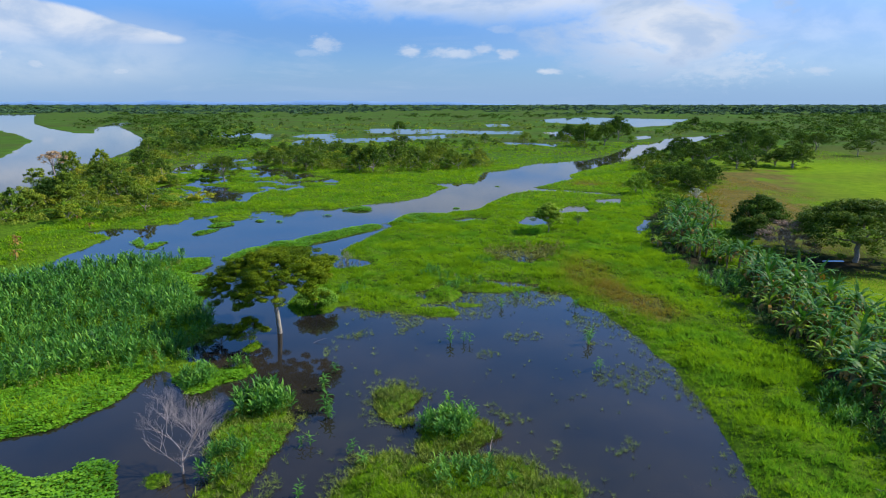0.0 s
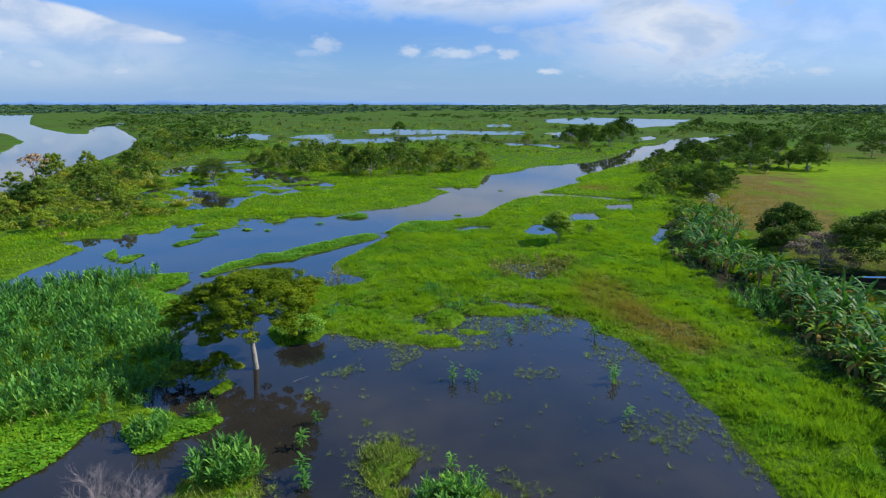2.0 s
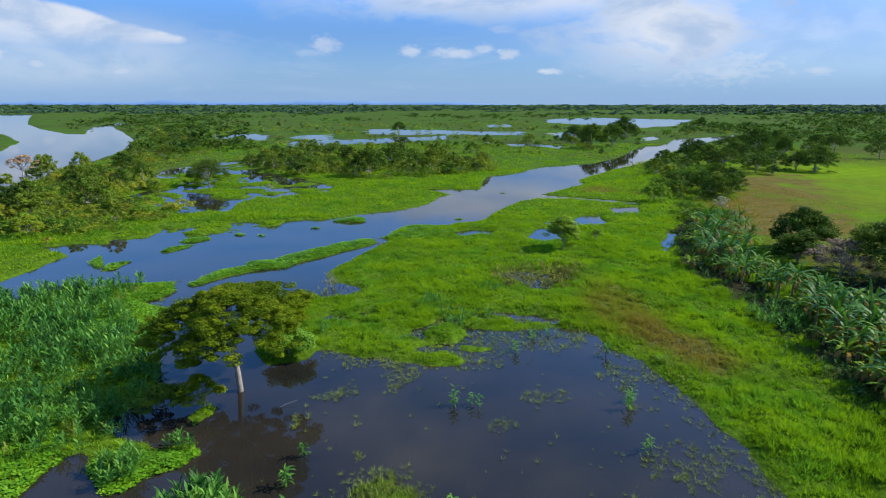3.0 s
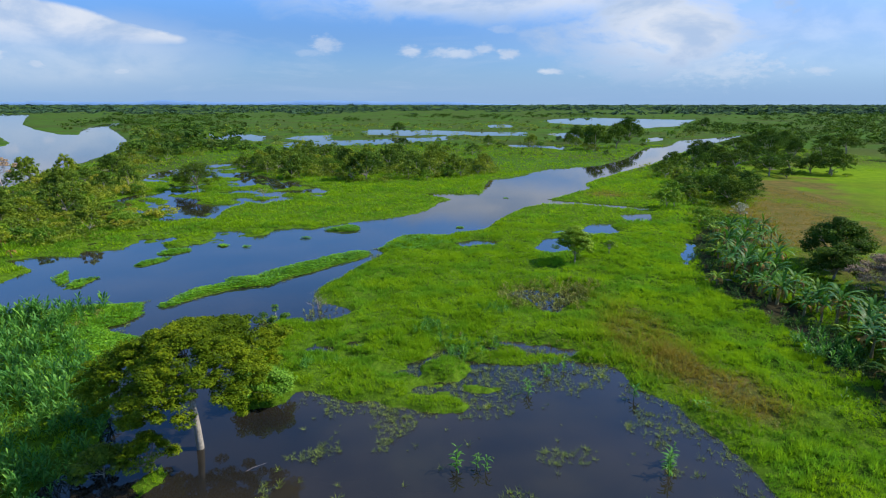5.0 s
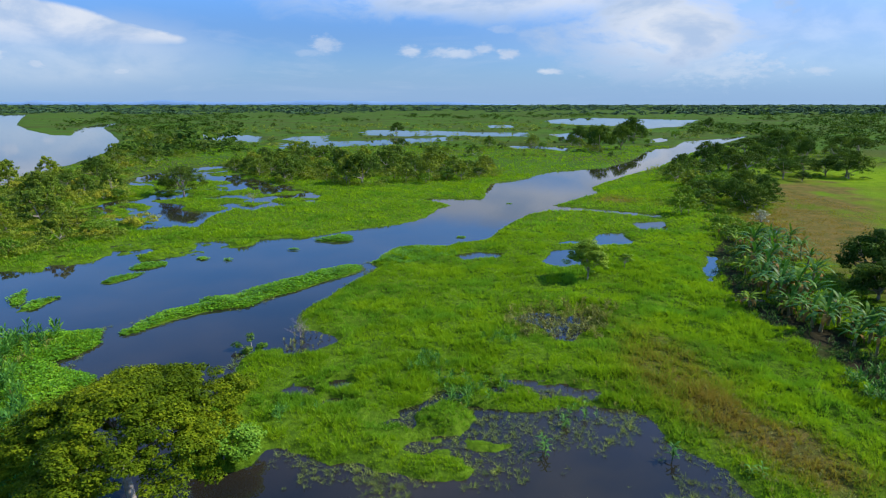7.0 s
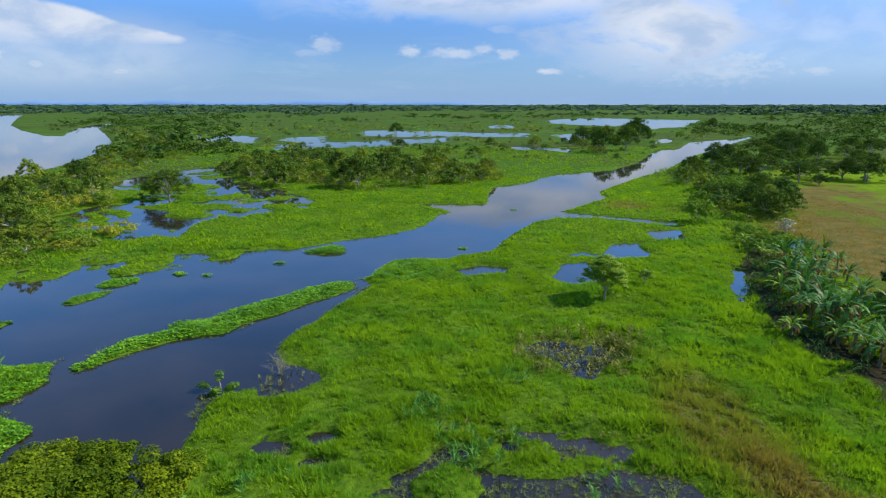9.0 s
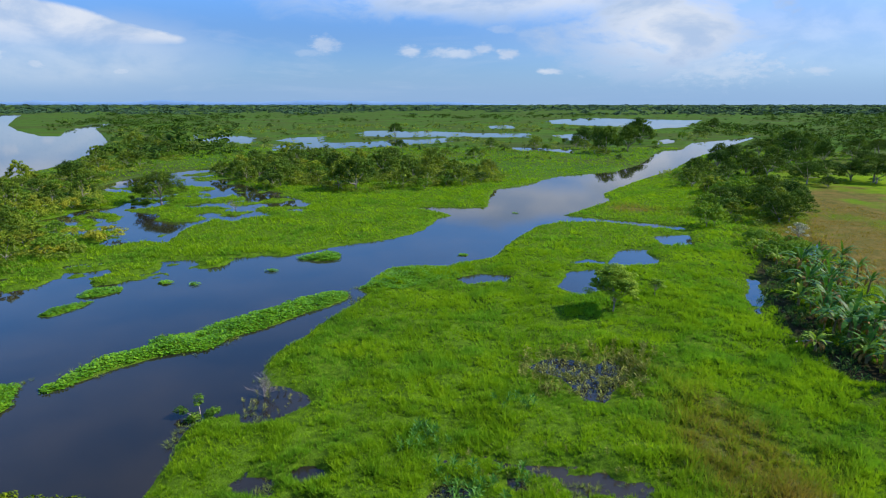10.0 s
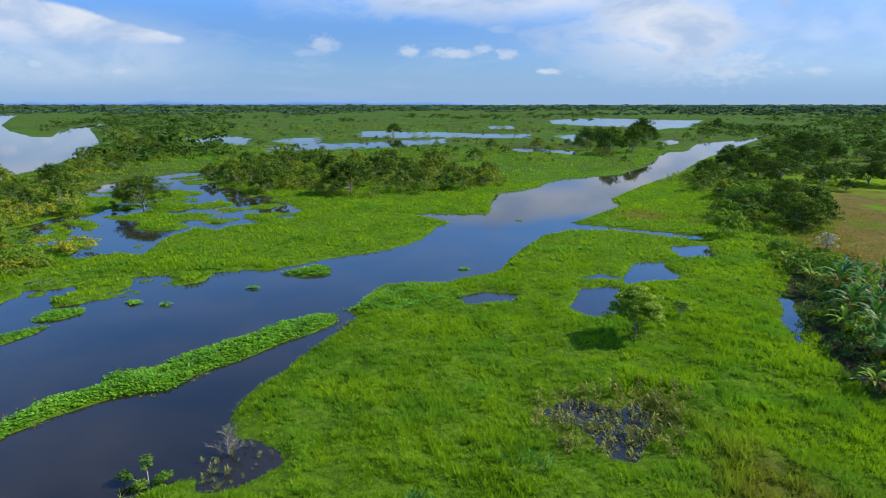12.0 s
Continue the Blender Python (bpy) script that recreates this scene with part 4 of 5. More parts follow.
def thicket(poly, count, mix, lo, hi, gap=2.0, wet=-0.3):
    """Trees strewn over an outline, kept apart and out of the water."""
    q = np.array(poly)
    n, done = count * 40, []
    xs = np.array([random.uniform(q[:, 0].min(), q[:, 0].max()) for _ in range(n)])
    ys = np.array([random.uniform(q[:, 1].min(), q[:, 1].max()) for _ in range(n)])
    good = (inside(xs, ys, poly, 5) > 0) & (shore(xs, ys) > wet)
    for x, y in zip(xs[good].tolist(), ys[good].tolist()):
        if len(done) == count:
            break
        if all((x - p) ** 2 + (y - s) ** 2 >= gap * gap for p, s in done):
            done.append((x, y))
            put(random.choices([k for k, _ in mix], [w for _, w in mix])[0], x, y, random.uniform(lo, hi), random.uniform(0.65, 1.3))


thicket([(-88, 92), (-86, 110), (-100, 150), (-116, 190), (-92, 200), (-82, 170), (-68, 145), (-70, 128), (-52, 112), (-58, 96)], 120, (("olive", 3), ("yellow", 1.4), ("bush", 3), ("thick", 0.25)), 0.7, 1.2, 2.2)
thicket([(-90, 200), (-118, 210), (-126, 250), (-160, 330), (-130, 340), (-100, 260)], 45, (("olive", 3), ("bush", 2)), 0.9, 1.4, 3.5)
thicket([(-74, 216), (-62, 198), (-44, 174), (-28, 167), (-8, 167), (3, 176), (16, 186), (14, 205), (-6, 225), (-50, 245)], 130, (("olive", 5), ("bush", 2), ("yellow", 0.6), ("thick", 0.5)), 0.9, 1.4, 2.8)
# bushes and shade trees between the channel and the pasture
for k, (x, y) in enumerate([(44.9, 130.0), (51.7, 140.6), (61.9, 157.5), (49.8, 143.6), (58.5, 157.5), (42.9, 128.5), (71.7, 175.1), (87.2, 212.7)]):
    put("bush", x, y, 1.2 + 0.15 * (k % 3), 1.3)
for x, y in [(58.2, 140.6), (56.9, 132.4), (67.5, 146.8), (68.6, 157.5), (84.5, 198.3)]:
    put("thick", x, y, 0.9)
for k, (x, y) in enumerate([(84.8, 188.2), (90.7, 180.3), (100.7, 188.2), (103.9, 212.8), (109.6, 183.6), (108.2, 180.6), (157.7, 223.2), (195.7, 268.9), (171.2, 268.8)]):
    put("spread", x, y, (1.0, 0.75, 1.1, 0.85)[k % 4], (1.0, 1.1, 0.9)[k % 3])
for k, (x, y) in enumerate([(73.9, 315.2), (90.7, 349.1), (77.3, 281.7), (108.9, 349.2), (95.9, 323.1), (133.0, 364.1), (213.5, 503.3), (98.9, 307.9), (65.1, 270.4)]):
    put("bush" if k % 2 else "thick", x, y, 1.2 + 0.2 * (k % 3), 1.2)
put("olive", 59.8, 175.1, 1.1, 0.9)
thicket([(54, 135), (46, 122), (58, 160), (64, 200), (80, 205), (72, 155), (60, 130)], 44, (("olive", 2), ("bush", 4), ("thick", 0.6)), 0.6, 1.1, 2.4)
thicket([(82, 172), (80, 215), (112, 222), (118, 180)], 22, (("bush", 3), ("thick", 2)), 0.6, 1.0, 3.0)
thicket([(90, 205), (90, 250), (160, 300), (160, 240), (130, 215)], 18, (("thick", 1), ("spread", 1)), 0.8, 1.1, 7.0)
thicket([(-85, 250), (-110, 330), (60, 330), (40, 240)], 30, (("olive", 1), ("bush", 2)), 0.7, 1.2, 6.0)
thicket([(60, 255), (60, 330), (120, 400), (130, 390)], 16, (("olive", 1), ("thick", 1)), 0.8, 1.2, 6.0)
thicket([(-62, 108), (-48, 108), (-44, 118), (-48, 122), (-66, 128)], 12, (("yellow", 3), ("bush", 1)), 0.8, 1.2, 2.6)
put("thick", -30.5, 414.8, 1.4)


# ------------------------------------------------------------------ low scrub between the trees
def scrub():
    r = np.random.default_rng(31)
    heap = Heap()
    a = r.uniform(0, 2 * np.pi, 8)
    crown = leaves_at(np.stack([np.cos(a) * 0.6, np.sin(a) * 0.6, r.uniform(0.1, 0.7, 8)], 1), np.full(8, 0.45), 10, 0.13, r, 0.7)
    for poly, n, lo, hi in (([(-88, 92), (-86, 110), (-100, 150), (-116, 190), (-92, 200), (-80, 170), (-64, 145), (-66, 128), (-48, 112), (-54, 97)], 1500, 0.6, 1.7),
                            ([(-90, 200), (-120, 210), (-130, 250), (-165, 330), (-125, 340), (-95, 260)], 420, 0.8, 2.0),
                            ([(-75, 216), (-60, 197), (-42, 172), (-18, 165), (6, 178), (18, 190), (4, 235), (-50, 250)], 900, 0.8, 2.0),
                            ([(-75, 240), (-110, 330), (60, 340), (40, 240)], 320, 0.6, 1.5),
                            ([(-170, 330), (-260, 520), (160, 640), (240, 420), (90, 330)], 420, 1.2, 3.2),
                            ([(44, 112), (42, 138), (52, 160), (62, 210), (78, 205), (68, 150), (60, 130)], 260, 0.6, 1.4),
                            ([(26.5, 26), (28.5, 38), (31.5, 54), (34, 66), (32.5, 84), (39, 104), (47, 104), (42, 66), (38, 48), (34, 26)], 520, 0.4, 1.0)):
        q = np.array(poly)
        x, y = r.uniform(q[:, 0].min(), q[:, 0].max(), n * 2), r.uniform(q[:, 1].min(), q[:, 1].max(), n * 2)
        keep = (inside(x, y, poly, 5) > 0) & (shore(x, y) > 0.3) & (value_noise(x, y, 12, 77, 3) > -0.15)
        x, y = x[keep][:n], y[keep][:n]
        heap.add(crown, x, y, height(x, y) - 0.1, r.uniform(lo, hi, len(x)), 0.2)
    # understorey along the foot of the banana row, its dark leaf colour deepening the shade
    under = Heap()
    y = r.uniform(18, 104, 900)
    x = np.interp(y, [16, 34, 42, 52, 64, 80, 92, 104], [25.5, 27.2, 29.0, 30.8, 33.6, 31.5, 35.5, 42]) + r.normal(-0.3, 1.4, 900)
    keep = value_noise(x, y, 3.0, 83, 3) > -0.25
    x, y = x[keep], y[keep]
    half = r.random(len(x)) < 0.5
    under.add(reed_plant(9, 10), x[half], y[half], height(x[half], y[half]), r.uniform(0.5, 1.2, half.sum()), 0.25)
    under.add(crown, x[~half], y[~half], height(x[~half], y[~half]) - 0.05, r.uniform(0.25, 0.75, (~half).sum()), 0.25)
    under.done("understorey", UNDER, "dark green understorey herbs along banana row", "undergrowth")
    wilted = Heap()
    for cx, cy, rx, ry, n, hi in ((10.5, 76, 4.6, 3.8, 60, 0.75), (14.5, 78.3, 2.5, 1.8, 16, 0.6), (18, 63, 3.0, 5.0, 16, 0.45), (20, 55, 3.0, 5.0, 20, 0.4)):
        x, y = cx + rx * r.uniform(-1, 1, n), cy + ry * r.uniform(-1, 1, n)
        wilted.add(crown, x, y, np.maximum(height(x, y), 0) - 0.05, r.uniform(0.3, hi, n), 0.3)
    wilted.done("wilted_scrub", STALKS, "low olive and brown scrub in wet meadow hollow", "scrub")
    heap.done("low_scrub", SCRUB, "low green and yellowish scrub between marsh trees", "scrub")


scrub()


# ------------------------------------------------------------------ far woods and hills
def far_woods():
    """Woods and bushes from a quarter of a kilometre to the horizon."""
    r = np.random.default_rng(3)

    def crown(clumps, per, size):
        a, q = r.uniform(0, 2 * np.pi, clumps), np.sqrt(r.uniform(0, 1, clumps))
        return leaves_at(np.stack([np.cos(a) * q * 0.8, np.sin(a) * q * 0.8, r.uniform(-0.45, 0.65, clumps) * (1.2 - q)], 1), np.full(clumps, 0.4), per, size, r, 0.6)

    n = 18000
    y = 245 * np.exp(r.uniform(0, 1, n) ** 0.9 * math.log(4750 / 245))
    x = r.uniform(-0.95, 0.95, n) * y
    ratio = x / y
    clump = value_noise(x, y * 0.5, 110, 7, 4) + 0.35 * value_noise(x, y, 700, 8, 2)
    bank = 0.75 * smooth(ratio, -0.6, -0.52) * smooth(ratio, -0.28, -0.38) * smooth(y, 1300, 900)      # wooded river bank
    east = 0.6 * smooth(ratio, 0.3, 0.5) * smooth(y, 250, 330) - 0.2 * smooth(np.abs(ratio - 0.05), 0.35, 0.2) * smooth(y, 900, 500)
    lot = r.random(n)
    keep = (clump + 0.6 * smooth(y, 650, 2000) + east + bank > 0.26) | (lot < 0.2 * smooth(y, 900, 600) + 0.04)
    keep &= (shore(x, y) > 3) & ((ratio > -0.62) | (y > 640)) & ~((pasture(x, y) > 0.5) & (y < 270))
    x, y, lot = x[keep], y[keep], lot[keep]
    s = r.gamma(5.0, 0.5, len(x)) * (1 + y / 3500) * np.where(lot < 0.24, 0.45, np.where(lot < 0.5, 0.7, 1.0))
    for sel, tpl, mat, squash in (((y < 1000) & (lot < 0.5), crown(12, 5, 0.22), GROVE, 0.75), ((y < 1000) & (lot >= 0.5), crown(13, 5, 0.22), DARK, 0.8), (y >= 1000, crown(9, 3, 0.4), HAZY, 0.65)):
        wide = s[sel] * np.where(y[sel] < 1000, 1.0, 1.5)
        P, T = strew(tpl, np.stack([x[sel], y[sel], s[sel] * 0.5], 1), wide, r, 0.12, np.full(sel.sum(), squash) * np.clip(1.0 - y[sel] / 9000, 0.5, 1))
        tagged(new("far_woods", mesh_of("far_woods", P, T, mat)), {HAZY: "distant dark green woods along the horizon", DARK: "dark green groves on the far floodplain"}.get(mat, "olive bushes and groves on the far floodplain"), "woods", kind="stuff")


far_woods()


def far_hills():
    m, nt, L = blank("blue_hills")
    p = node(nt, "ShaderNodeBsdfPrincipled", Roughness=1.0)
    # distance haze is painted in as the hills' blue base colour
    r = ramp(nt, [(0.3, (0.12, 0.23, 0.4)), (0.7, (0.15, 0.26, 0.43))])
    L(world_noise(nt, 0.004, 5.0), r.inputs[0])
    L(r.outputs[0], p.inputs["Base Color"])
    o = nt.nodes.new("ShaderNodeOutputMaterial")
    L(p.outputs[0], o.inputs[0])
    xs = np.linspace(-4200, 600, 240)
    top = 8 + 18 * smooth(xs, 500, 0) + 44 * np.clip(value_noise(xs, xs * 0, 700, 4, 5) + 0.25, 0, 1) * smooth(xs, 300, -1800)
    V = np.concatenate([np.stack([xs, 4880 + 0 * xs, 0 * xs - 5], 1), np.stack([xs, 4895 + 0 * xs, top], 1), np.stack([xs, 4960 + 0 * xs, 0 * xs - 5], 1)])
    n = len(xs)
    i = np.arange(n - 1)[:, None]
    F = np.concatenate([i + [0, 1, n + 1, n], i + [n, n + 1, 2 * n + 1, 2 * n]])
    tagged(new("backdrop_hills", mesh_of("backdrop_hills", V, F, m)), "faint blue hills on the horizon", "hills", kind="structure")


far_hills()


# ------------------------------------------------------------------ banana row
def banana_leaf(seed, length, width, arch):
    """A long folded blade on a stalk, arching outward, with torn edges."""
    r = random.Random(seed)
    V, F = [], []
    n = 9
    rib, half = [], []
    for k in range(n + 1):
        t = k / n
        a = math.radians(72) - arch * t ** 1.25
        rib.append((0.0, 0.0) if k == 0 else (rib[-1][0] + math.cos(a) * length / n, rib[-1][1] + math.sin(a) * length / n))
        half.append(0.03 if t < 0.14 else width * (0.55 + 0.45 * math.sin(math.pi * min(1, (t - 0.1) * 1.05))) * (1 - 0.85 * max(0, t - 0.75) / 0.25))
        V.append((rib[-1][0], 0, rib[-1][1]))
    for k in range(n):
        (ax, az), (bx, bz) = rib[k], rib[k + 1]
        lift = 0.4 - 0.85 * k / n
        for side in (-1, 1):
            sag, cut = lift + r.uniform(-0.3, 0.15), r.uniform(0.02, 0.3)
            w0, w1 = half[k] * r.uniform(0.85, 1.1), half[k + 1] * r.uniform(0.85, 1.1)
            i = len(V)
            V += [(ax + (bx - ax) * cut, side * w0, az + (bz - az) * cut + sag * w0), (bx, side * w1, bz + sag * w1)]
            F += [(k, i, i + 1), (k, i + 1, k + 1)] if side < 0 else [(k, i + 1, i), (k, k + 1, i + 1)]
    return V, F


LEAF_MESHES = [mesh_of("banana_leaf", *banana_leaf(s, l, w, a), BANANA) for s, l, w, a in ((1, 2.4, 0.16, 1.3), (2, 2.7, 0.18, 1.7), (3, 2.2, 0.16, 0.9), (4, 2.5, 0.17, 2.2), (5, 2.0, 0.14, 0.3))]
DRY_MESHES = [mesh_of("dry_leaf", *banana_leaf(s, 1.9, 0.16, 3.0), BANANA_DRY) for s in (11, 12)]


YOUNG_MESHES = [mesh_of("banana_leaf", *banana_leaf(s, l, 0.17, a), BANANA_YOUNG) for s, l, a in ((21, 2.1, 1.2), (22, 2.3, 1.7), (23, 1.9, 0.8), (24, 2.0, 2.1), (25, 1.7, 0.3))]


def banana_plant(seed, young=False):
    r = random.Random(seed)
    root = tagged(new("banana_plant"), "young yellow-green banana plant with withered orange lower leaves" if young else "tall banana plant with arching green leaves and dry skirt", "banana plant", "banana row")
    tall = r.uniform(1.2, 1.7) if young else r.uniform(1.5, 2.6)
    blades = YOUNG_MESHES if young else LEAF_MESHES
    V, F = [], []
    lean = (r.uniform(-0.25, 0.25), r.uniform(-0.25, 0.25))
    tube(V, F, [(0, 0, -0.3), (lean[0] * 0.3, lean[1] * 0.3, tall * 0.5), (lean[0], lean[1], tall)], [0.17, 0.13, 0.08], 7)
    part("stalk", mesh_of("stalk", V, F, STALK), root)
    n = r.randint(11, 14)
    for k in range(n):
        me = blades[4] if k == 0 else r.choice(blades[:4])
        part("leaf", me, root, m=pose(lean[0], lean[1], tall - 0.7 * k / n, 0, r.uniform(-6, 10) + 22 * k / n, k * 137.5 + r.uniform(-20, 20)))
    for k in range(r.randint(3, 5)):
        part("dry_leaf", r.choice(DRY_MESHES), root, "brown withered hanging leaf", pose(lean[0] * 0.8, lean[1] * 0.8, tall - 0.4, 0, r.uniform(10, 25), r.uniform(0, 360)))
    return root


BANANAS = [banana_plant(70 + k) for k in range(6)]
random.seed(21)
spots = []
while len(spots) < 145:
    y = random.uniform(16, 104)
    edge = float(np.interp(y, [16, 34, 42, 52, 64, 80, 92, 104], [25.5, 27.2, 29.0, 30.8, 33.6, 31.5, 35.5, 42]))
    x = edge + 0.9 + abs(random.gauss(0, 2.9))
    if x > edge + 8.5 or any((x - p) ** 2 + (y - q) ** 2 < 1.15 ** 2 for p, q in spots):
        continue
    spots.append((x, y))
for k, (x, y) in enumerate(spots):
    m = place(None, x, y, random.uniform(0, 360), random.uniform(0.65, 1.15))
    if k < len(BANANAS):
        BANANAS[k].matrix_basis = m
    else:
        copy_thing(random.choice(BANANAS), m)
YOUNG = [banana_plant(90 + k, True) for k in range(3)]
for k, (x, y) in enumerate([(31.4, 52.6), (30.9, 49.6), (30.6, 46.8), (31.6, 56.0), (29.6, 42.2), (33.4, 62.5), (30.3, 79.6), (33.0, 77.5), (35.4, 90.6), (41.5, 105.5), (43.2, 109.0), (42.6, 112.2)]):
    m = place(None, x, y, 50 * k, random.uniform(0.75, 1.05))
    if k < 3:
        YOUNG[k].matrix_basis = m
    else:
        copy_thing(YOUNG[k % 3], m)


def withered_palm(seed):
    r = random.Random(seed)
    root = tagged(new("withered_plant"), "withered straw-coloured leafy plant on marsh bank", "plant", "withered plants")
    V, F = [], []
    tube(V, F, [(0, 0, -0.2), (0.05, 0, 0.5), (0.08, 0.03, 1.0)], [0.09, 0.08, 0.05], 6)
    part("stalk", mesh_of("stalk", V, F, STALK), root)
    for k in range(10):
        part("leaf", DRY_MESHES[k % 2], root, m=pose(0.06, 0.02, 1.0, 0, r.uniform(-35, 25), k * 137.5 + r.uniform(-20, 20)) @ Matrix.Scale(r.uniform(0.7, 1.1), 4))
    return root


WITHERED = withered_palm(1)
for k, (x, y) in enumerate([(-55.2, 72.6), (-59.5, 78.5), (-61.0, 81.0), (-57.0, 92.0), (-62.0, 97.0)]):
    m = place(None, x, y, 70 * k, 0.8 + 0.1 * (k % 3))
    if k == 0:
        WITHERED.matrix_basis = m
    else:
        copy_thing(WITHERED, m)
thicket([(29, 28), (31, 40), (34, 52), (36, 66), (34, 80), (38, 92), (44, 104), (48, 104), (42, 86), (42, 66), (39, 48), (35, 28)], 26, (("bush", 1),), 0.5, 0.8, 2.4)
thicket([(42, 104), (42, 114), (47, 122), (52, 116), (50, 106)], 16, (("bush", 1),), 0.6, 0.9, 2.2)
settle(make_tree("blossom_bush", "bush covered in pale cream blossom beside ditch", "shrub", 19, 3.0, 1.2, 0.5, 0.08, 26, 0.42, 40, 0.1, PALE, shape="round"), 52.5, 119.5)


# ------------------------------------------------------------------ bare trees, snag and log
def bare_tree(name, label, seed, tall, spread, trunk_r, depth, material):
    rnd = random.Random(seed)
    root = tagged(new(name), label, "dead tree")
    stem, limbs = ([], []), []

    def grow(p, d, length, r, level, bag):
        n = 4
        pts = [Vector(p)]
        for k in range(n - 1):
            d = (d + Vector((rnd.uniform(-1, 1), rnd.uniform(-1, 1), rnd.uniform(-0.4, 0.9))) * 0.16).normalized()
            pts.append(pts[-1] + d * length / (n - 1))
        tube(*bag, pts, [r * (1 - 0.4 * k / (n - 1)) for k in range(n)], 6 if level < 2 else 3)
        if level < depth:
            for k in range(4):
                if level == 0:
                    limbs.append(([], []))
                a = rnd.uniform(0, 2 * math.pi)
                side = Vector((math.cos(a), math.sin(a), rnd.uniform(-0.1, 0.5))) * spread
                grow(pts[-1 - (k > 1)], (d + side).normalized(), length * rnd.uniform(0.55, 0.8), r * 0.48, level + 1, limbs[-1])

    grow((0, 0, -0.4), Vector((0.03, 0, 1)), tall * 0.42, trunk_r, 0, stem)
    # one low limb that bends outward
    limbs.append(([], []))
    grow((0, 0, tall * 0.16), Vector((-0.85, 0.1, 0.5)), tall * 0.32, trunk_r * 0.5, max(1, depth - 2), limbs[-1])
    part("trunk", mesh_of("trunk", *stem, material), root)
    for bag in limbs:
        part("branch", mesh_of("branch", *bag, material), root, "bleached branch with fine twigs")
    return root


settle(bare_tree("dead_tree", "leafless bleached dead tree standing in pond", 8, 4.9, 0.8, 0.085, 6, DEADWOOD), -14.4, 28.2)
RUST = foliage("rusty_leaves", (0.3, 0.18, 0.1), (0.42, 0.27, 0.15), (0.5, 0.36, 0.22), patch=0.5)
settle(make_tree("rust_leaved_tree", "thin pale tree with sparse rust-coloured crown", "tree", 23, 9.0, 2.6, 5.0, 0.16, 40, 0.6, 50, 0.15, RUST, DEADWOOD), -93, 140)
settle(make_tree("marsh_tree", "wide olive tree on pale forked trunk in marsh", "tree", 24, 7.4, 5.4, 1.4, 0.25, 190, 0.8, 110, 0.11, RAIN_DARK, DEADWOOD, low=2.4), -58, 153.8)
settle(bare_tree("drowned_shrub", "bare grey drowned shrub in marsh pool", 9, 3.0, 0.9, 0.07, 3, DEADWOOD), -40, 146)


def drift_branch():
    root = tagged(new("drift_branch"), "leafy fallen branch lodged in shallow water", "branch")
    rnd = random.Random(4)
    for k in range(7):
        a, V, F = k * 0.9, [], []
        pts, rad = limb((0, 0, -0.2), (math.cos(a) * rnd.uniform(0.5, 1.6), math.sin(a) * rnd.uniform(0.4, 1.0), rnd.uniform(0.3, 1.6)), 0.05, 0.015, 0.1, rnd)
        tube(V, F, pts, rad, 4)
        twig = part("twig", mesh_of("twig", V, F, DEADWOOD), root)
        LV, LF = leaves_at([pts[-1], pts[-2]], [0.4, 0.35], 70, 0.1, np.random.default_rng(k))
        part("foliage", mesh_of("foliage", LV, LF, GREEN), twig)
    return root


settle(drift_branch(), -15.9, 69.8)
settle(bare_tree("brush_heap", "tangle of dry grey brush at meadow edge", 10, 2.4, 1.2, 0.05, 4, DEADWOOD), -12.6, 72.6)
log = tagged(new("log"), "fallen pale log lying on wet bank", "log")
_v, _f = [], []
tube(_v, _f, [(-1.6, 0, 0.05), (-0.4, 0.1, 0.14), (0.8, 0, 0.12), (1.7, -0.2, 0.2)], [0.13, 0.16, 0.15, 0.1], 8)
part("trunk", mesh_of("trunk", _v, _f, DEADWOOD), log)
settle(log, 31.0, 81.4)

# ------------------------------------------------------------------ single herbs standing in the pond
def single_leaf(seed):
    r = np.random.default_rng(seed)
    V, F = [], []
    up = r.uniform(0.3, 0.9)
    leaf_strip(V, F, np.zeros(3), np.array([math.cos(up), 0, math.sin(up)]), np.array([0, 1.0, 0]), np.array([0, 0, 1.0]), r.uniform(0.42, 0.6), r.uniform(0.038, 0.055), r.uniform(0.5, 0.9), 4)
    return mesh_of("leaf", V, F, REED)


HERB_LEAVES = [single_leaf(k) for k in range(4)]


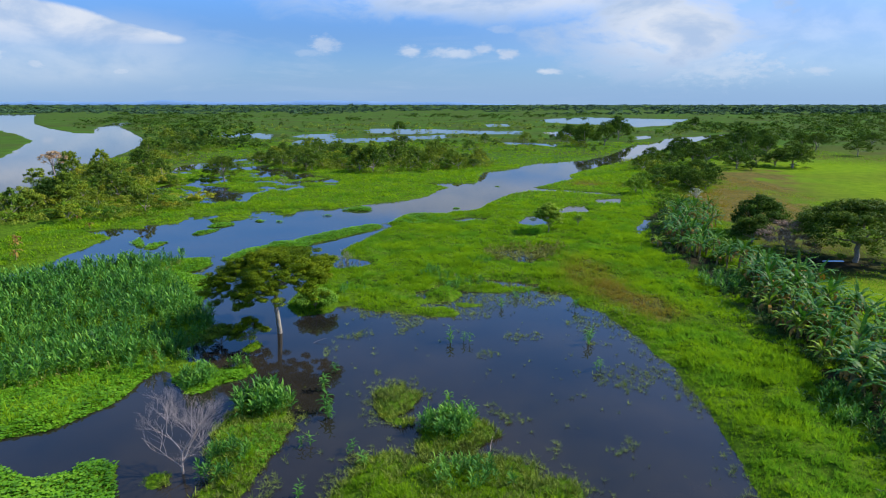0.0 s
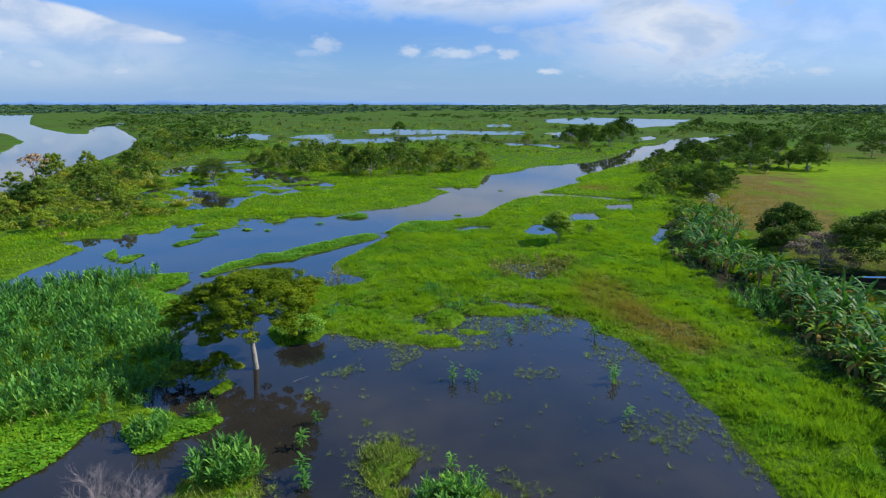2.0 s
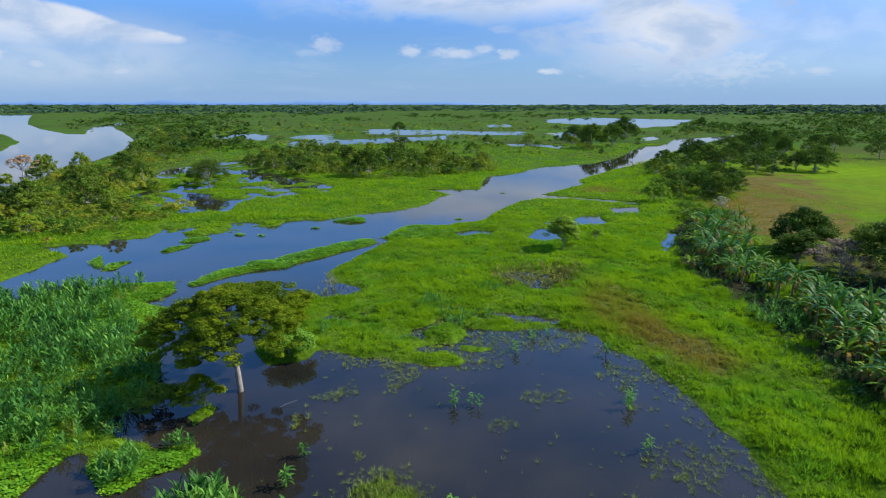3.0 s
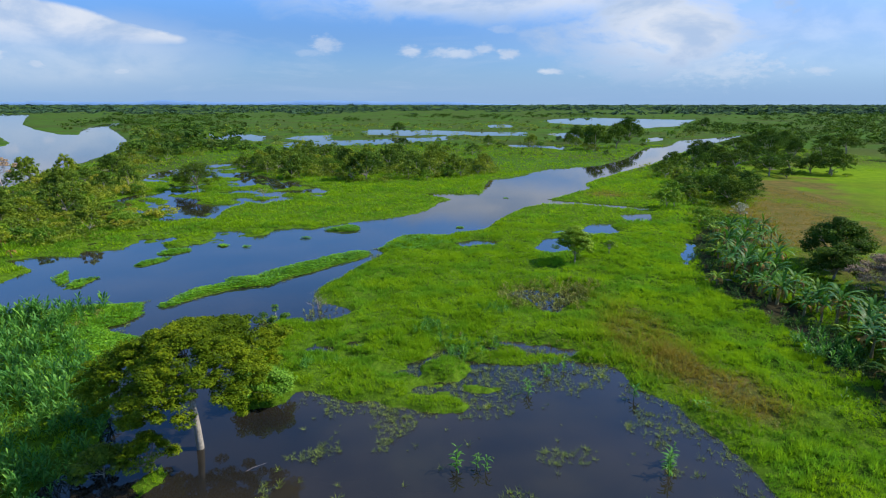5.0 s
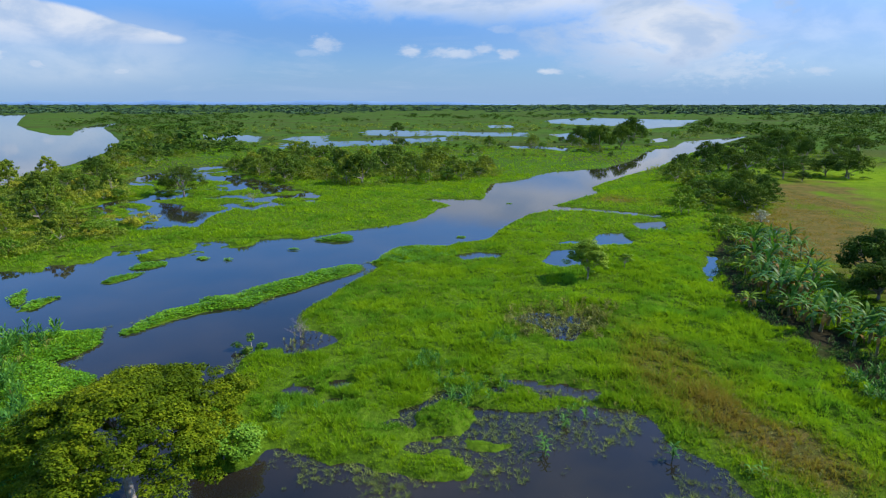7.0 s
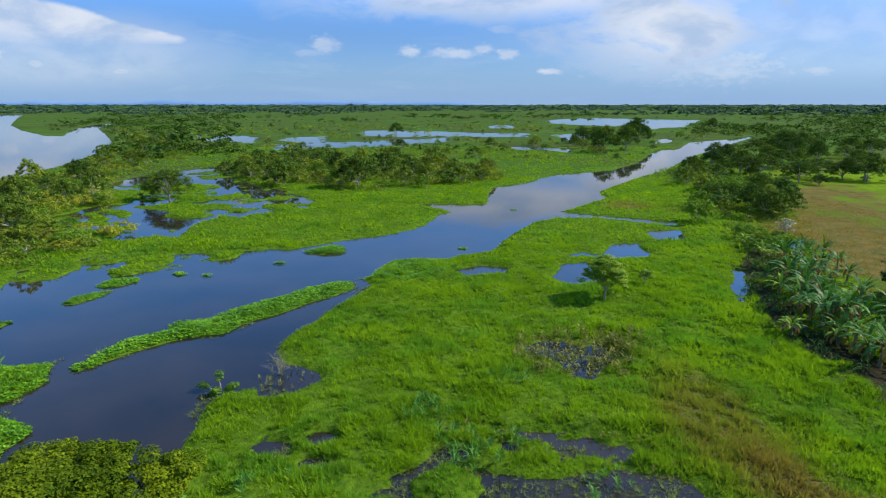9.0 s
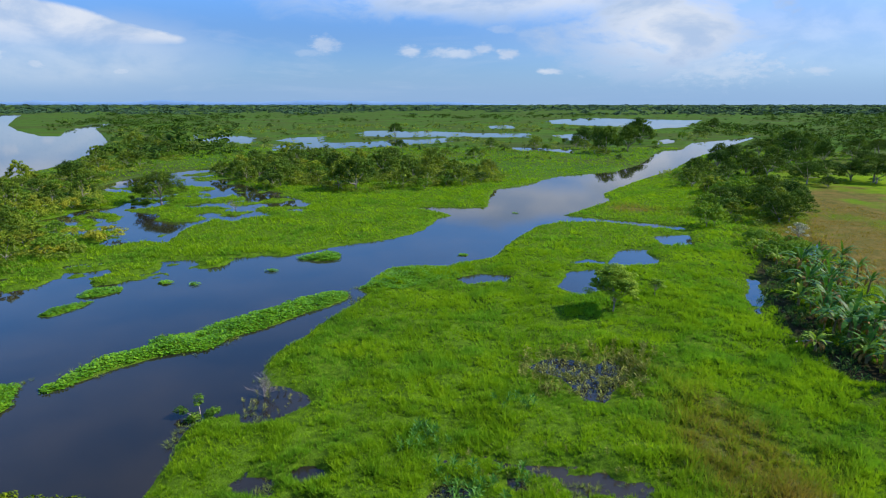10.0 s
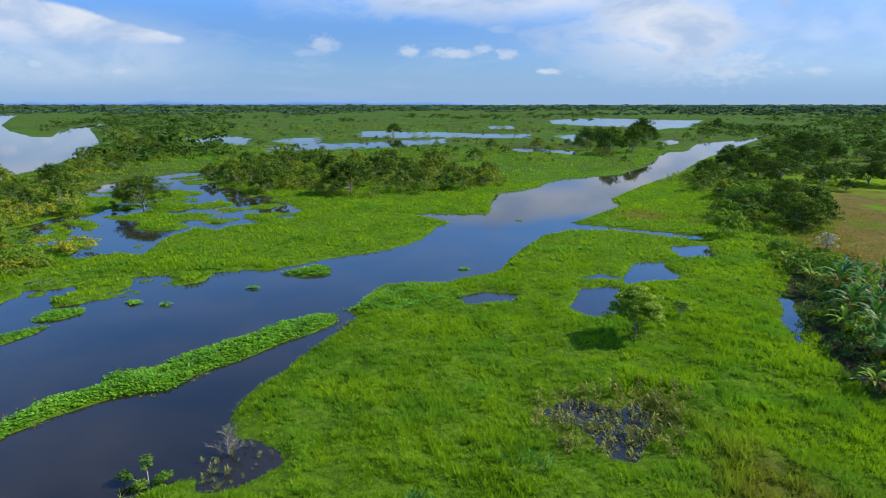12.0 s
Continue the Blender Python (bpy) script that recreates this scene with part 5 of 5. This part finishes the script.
def herb(seed):
    root = tagged(new("marsh_herb"), "single leafy marsh herb rising from pond", "marsh plant", "herbs in the pond")
    r = random.Random(seed)
    for k in range(r.randint(2, 4)):
        V, F = [], []
        tall, bend = r.uniform(0.9, 1.5), r.uniform(-0.2, 0.2)
        tube(V, F, [(0, 0, 0), (bend * 0.4, 0, tall * 0.5), (bend, 0, tall)], [0.03, 0.025, 0.012], 5)
        shoot = part("shoot", mesh_of("shoot", V, F, REED), root, m=pose(r.uniform(-0.3, 0.3), r.uniform(-0.3, 0.3), -0.1, 0, 0, r.uniform(0, 360)))
        for j in range(12):
            t = 0.25 + 0.73 * j / 12
            part("leaf", r.choice(HERB_LEAVES), shoot, m=pose(bend * t, 0, tall * t, 0, 0, j * 137 + r.uniform(-20, 20)) @ Matrix.Scale(r.uniform(0.8, 1.25), 4))
    return root


HERBS = [herb(k) for k in (1, 2, 3)]
for k, (x, y) in enumerate([(12, 41.3), (13, 47.3), (12.6, 45.9), (5.9, 55.3), (7.7, 57.9), (12.9, 54.5), (2, 46.6), (0.4, 46.7), (-8.1, 40.9), (-8.2, 31),
                            (-7.2, 34.2), (-7.6, 34.6), (-5.4, 30.4), (-4.6, 28.8), (-8.8, 38), (1.7, 34.5), (-7.6, 26.4), (0.6, 36), (17.1, 52.9)]):
    m = pose(x, y, -0.05, 0, 0, 77 * k) @ Matrix.Scale(0.8 + 0.12 * (k % 4), 4)
    if k < 3:
        HERBS[k].matrix_basis = m
    else:
        copy_thing(HERBS[k % 3], m)


# ------------------------------------------------------------------ drowned scrub and sticks round the rain tree
settle(make_tree("drowned_bush", "dark leafy bush standing in pond shallows", "shrub", 26, 2.4, 1.5, 0.5, 0.05, 40, 0.5, 110, 0.09, RAIN_DARK, shape="round", group="drowned bushes"), -18.7, 45.8)
settle(make_tree("drowned_bush", "olive vine-covered bush with bare pale branches", "shrub", 27, 2.5, 1.3, 0.5, 0.06, 46, 0.42, 120, 0.075, SAMAN, DEADWOOD, shape="round", group="drowned bushes"), -16.5, 46.4)
for k, (x, y) in enumerate([(-10.8, 46.5), (2.9, 30.8)]):
    stick = tagged(new("stick"), "thin bare stick poking out of pond", "stick", "sticks in the pond")
    _v, _f = [], []
    tube(_v, _f, [(-0.7, 0, -0.15), (0, 0.06, 0.12), (0.8, 0, 0.3)], [0.022, 0.018, 0.008], 5)
    part("shaft", mesh_of("shaft", _v, _f, DEADWOOD), stick)
    stick.matrix_basis = pose(x, y, 0, 0, 0, 60 * k + 20)
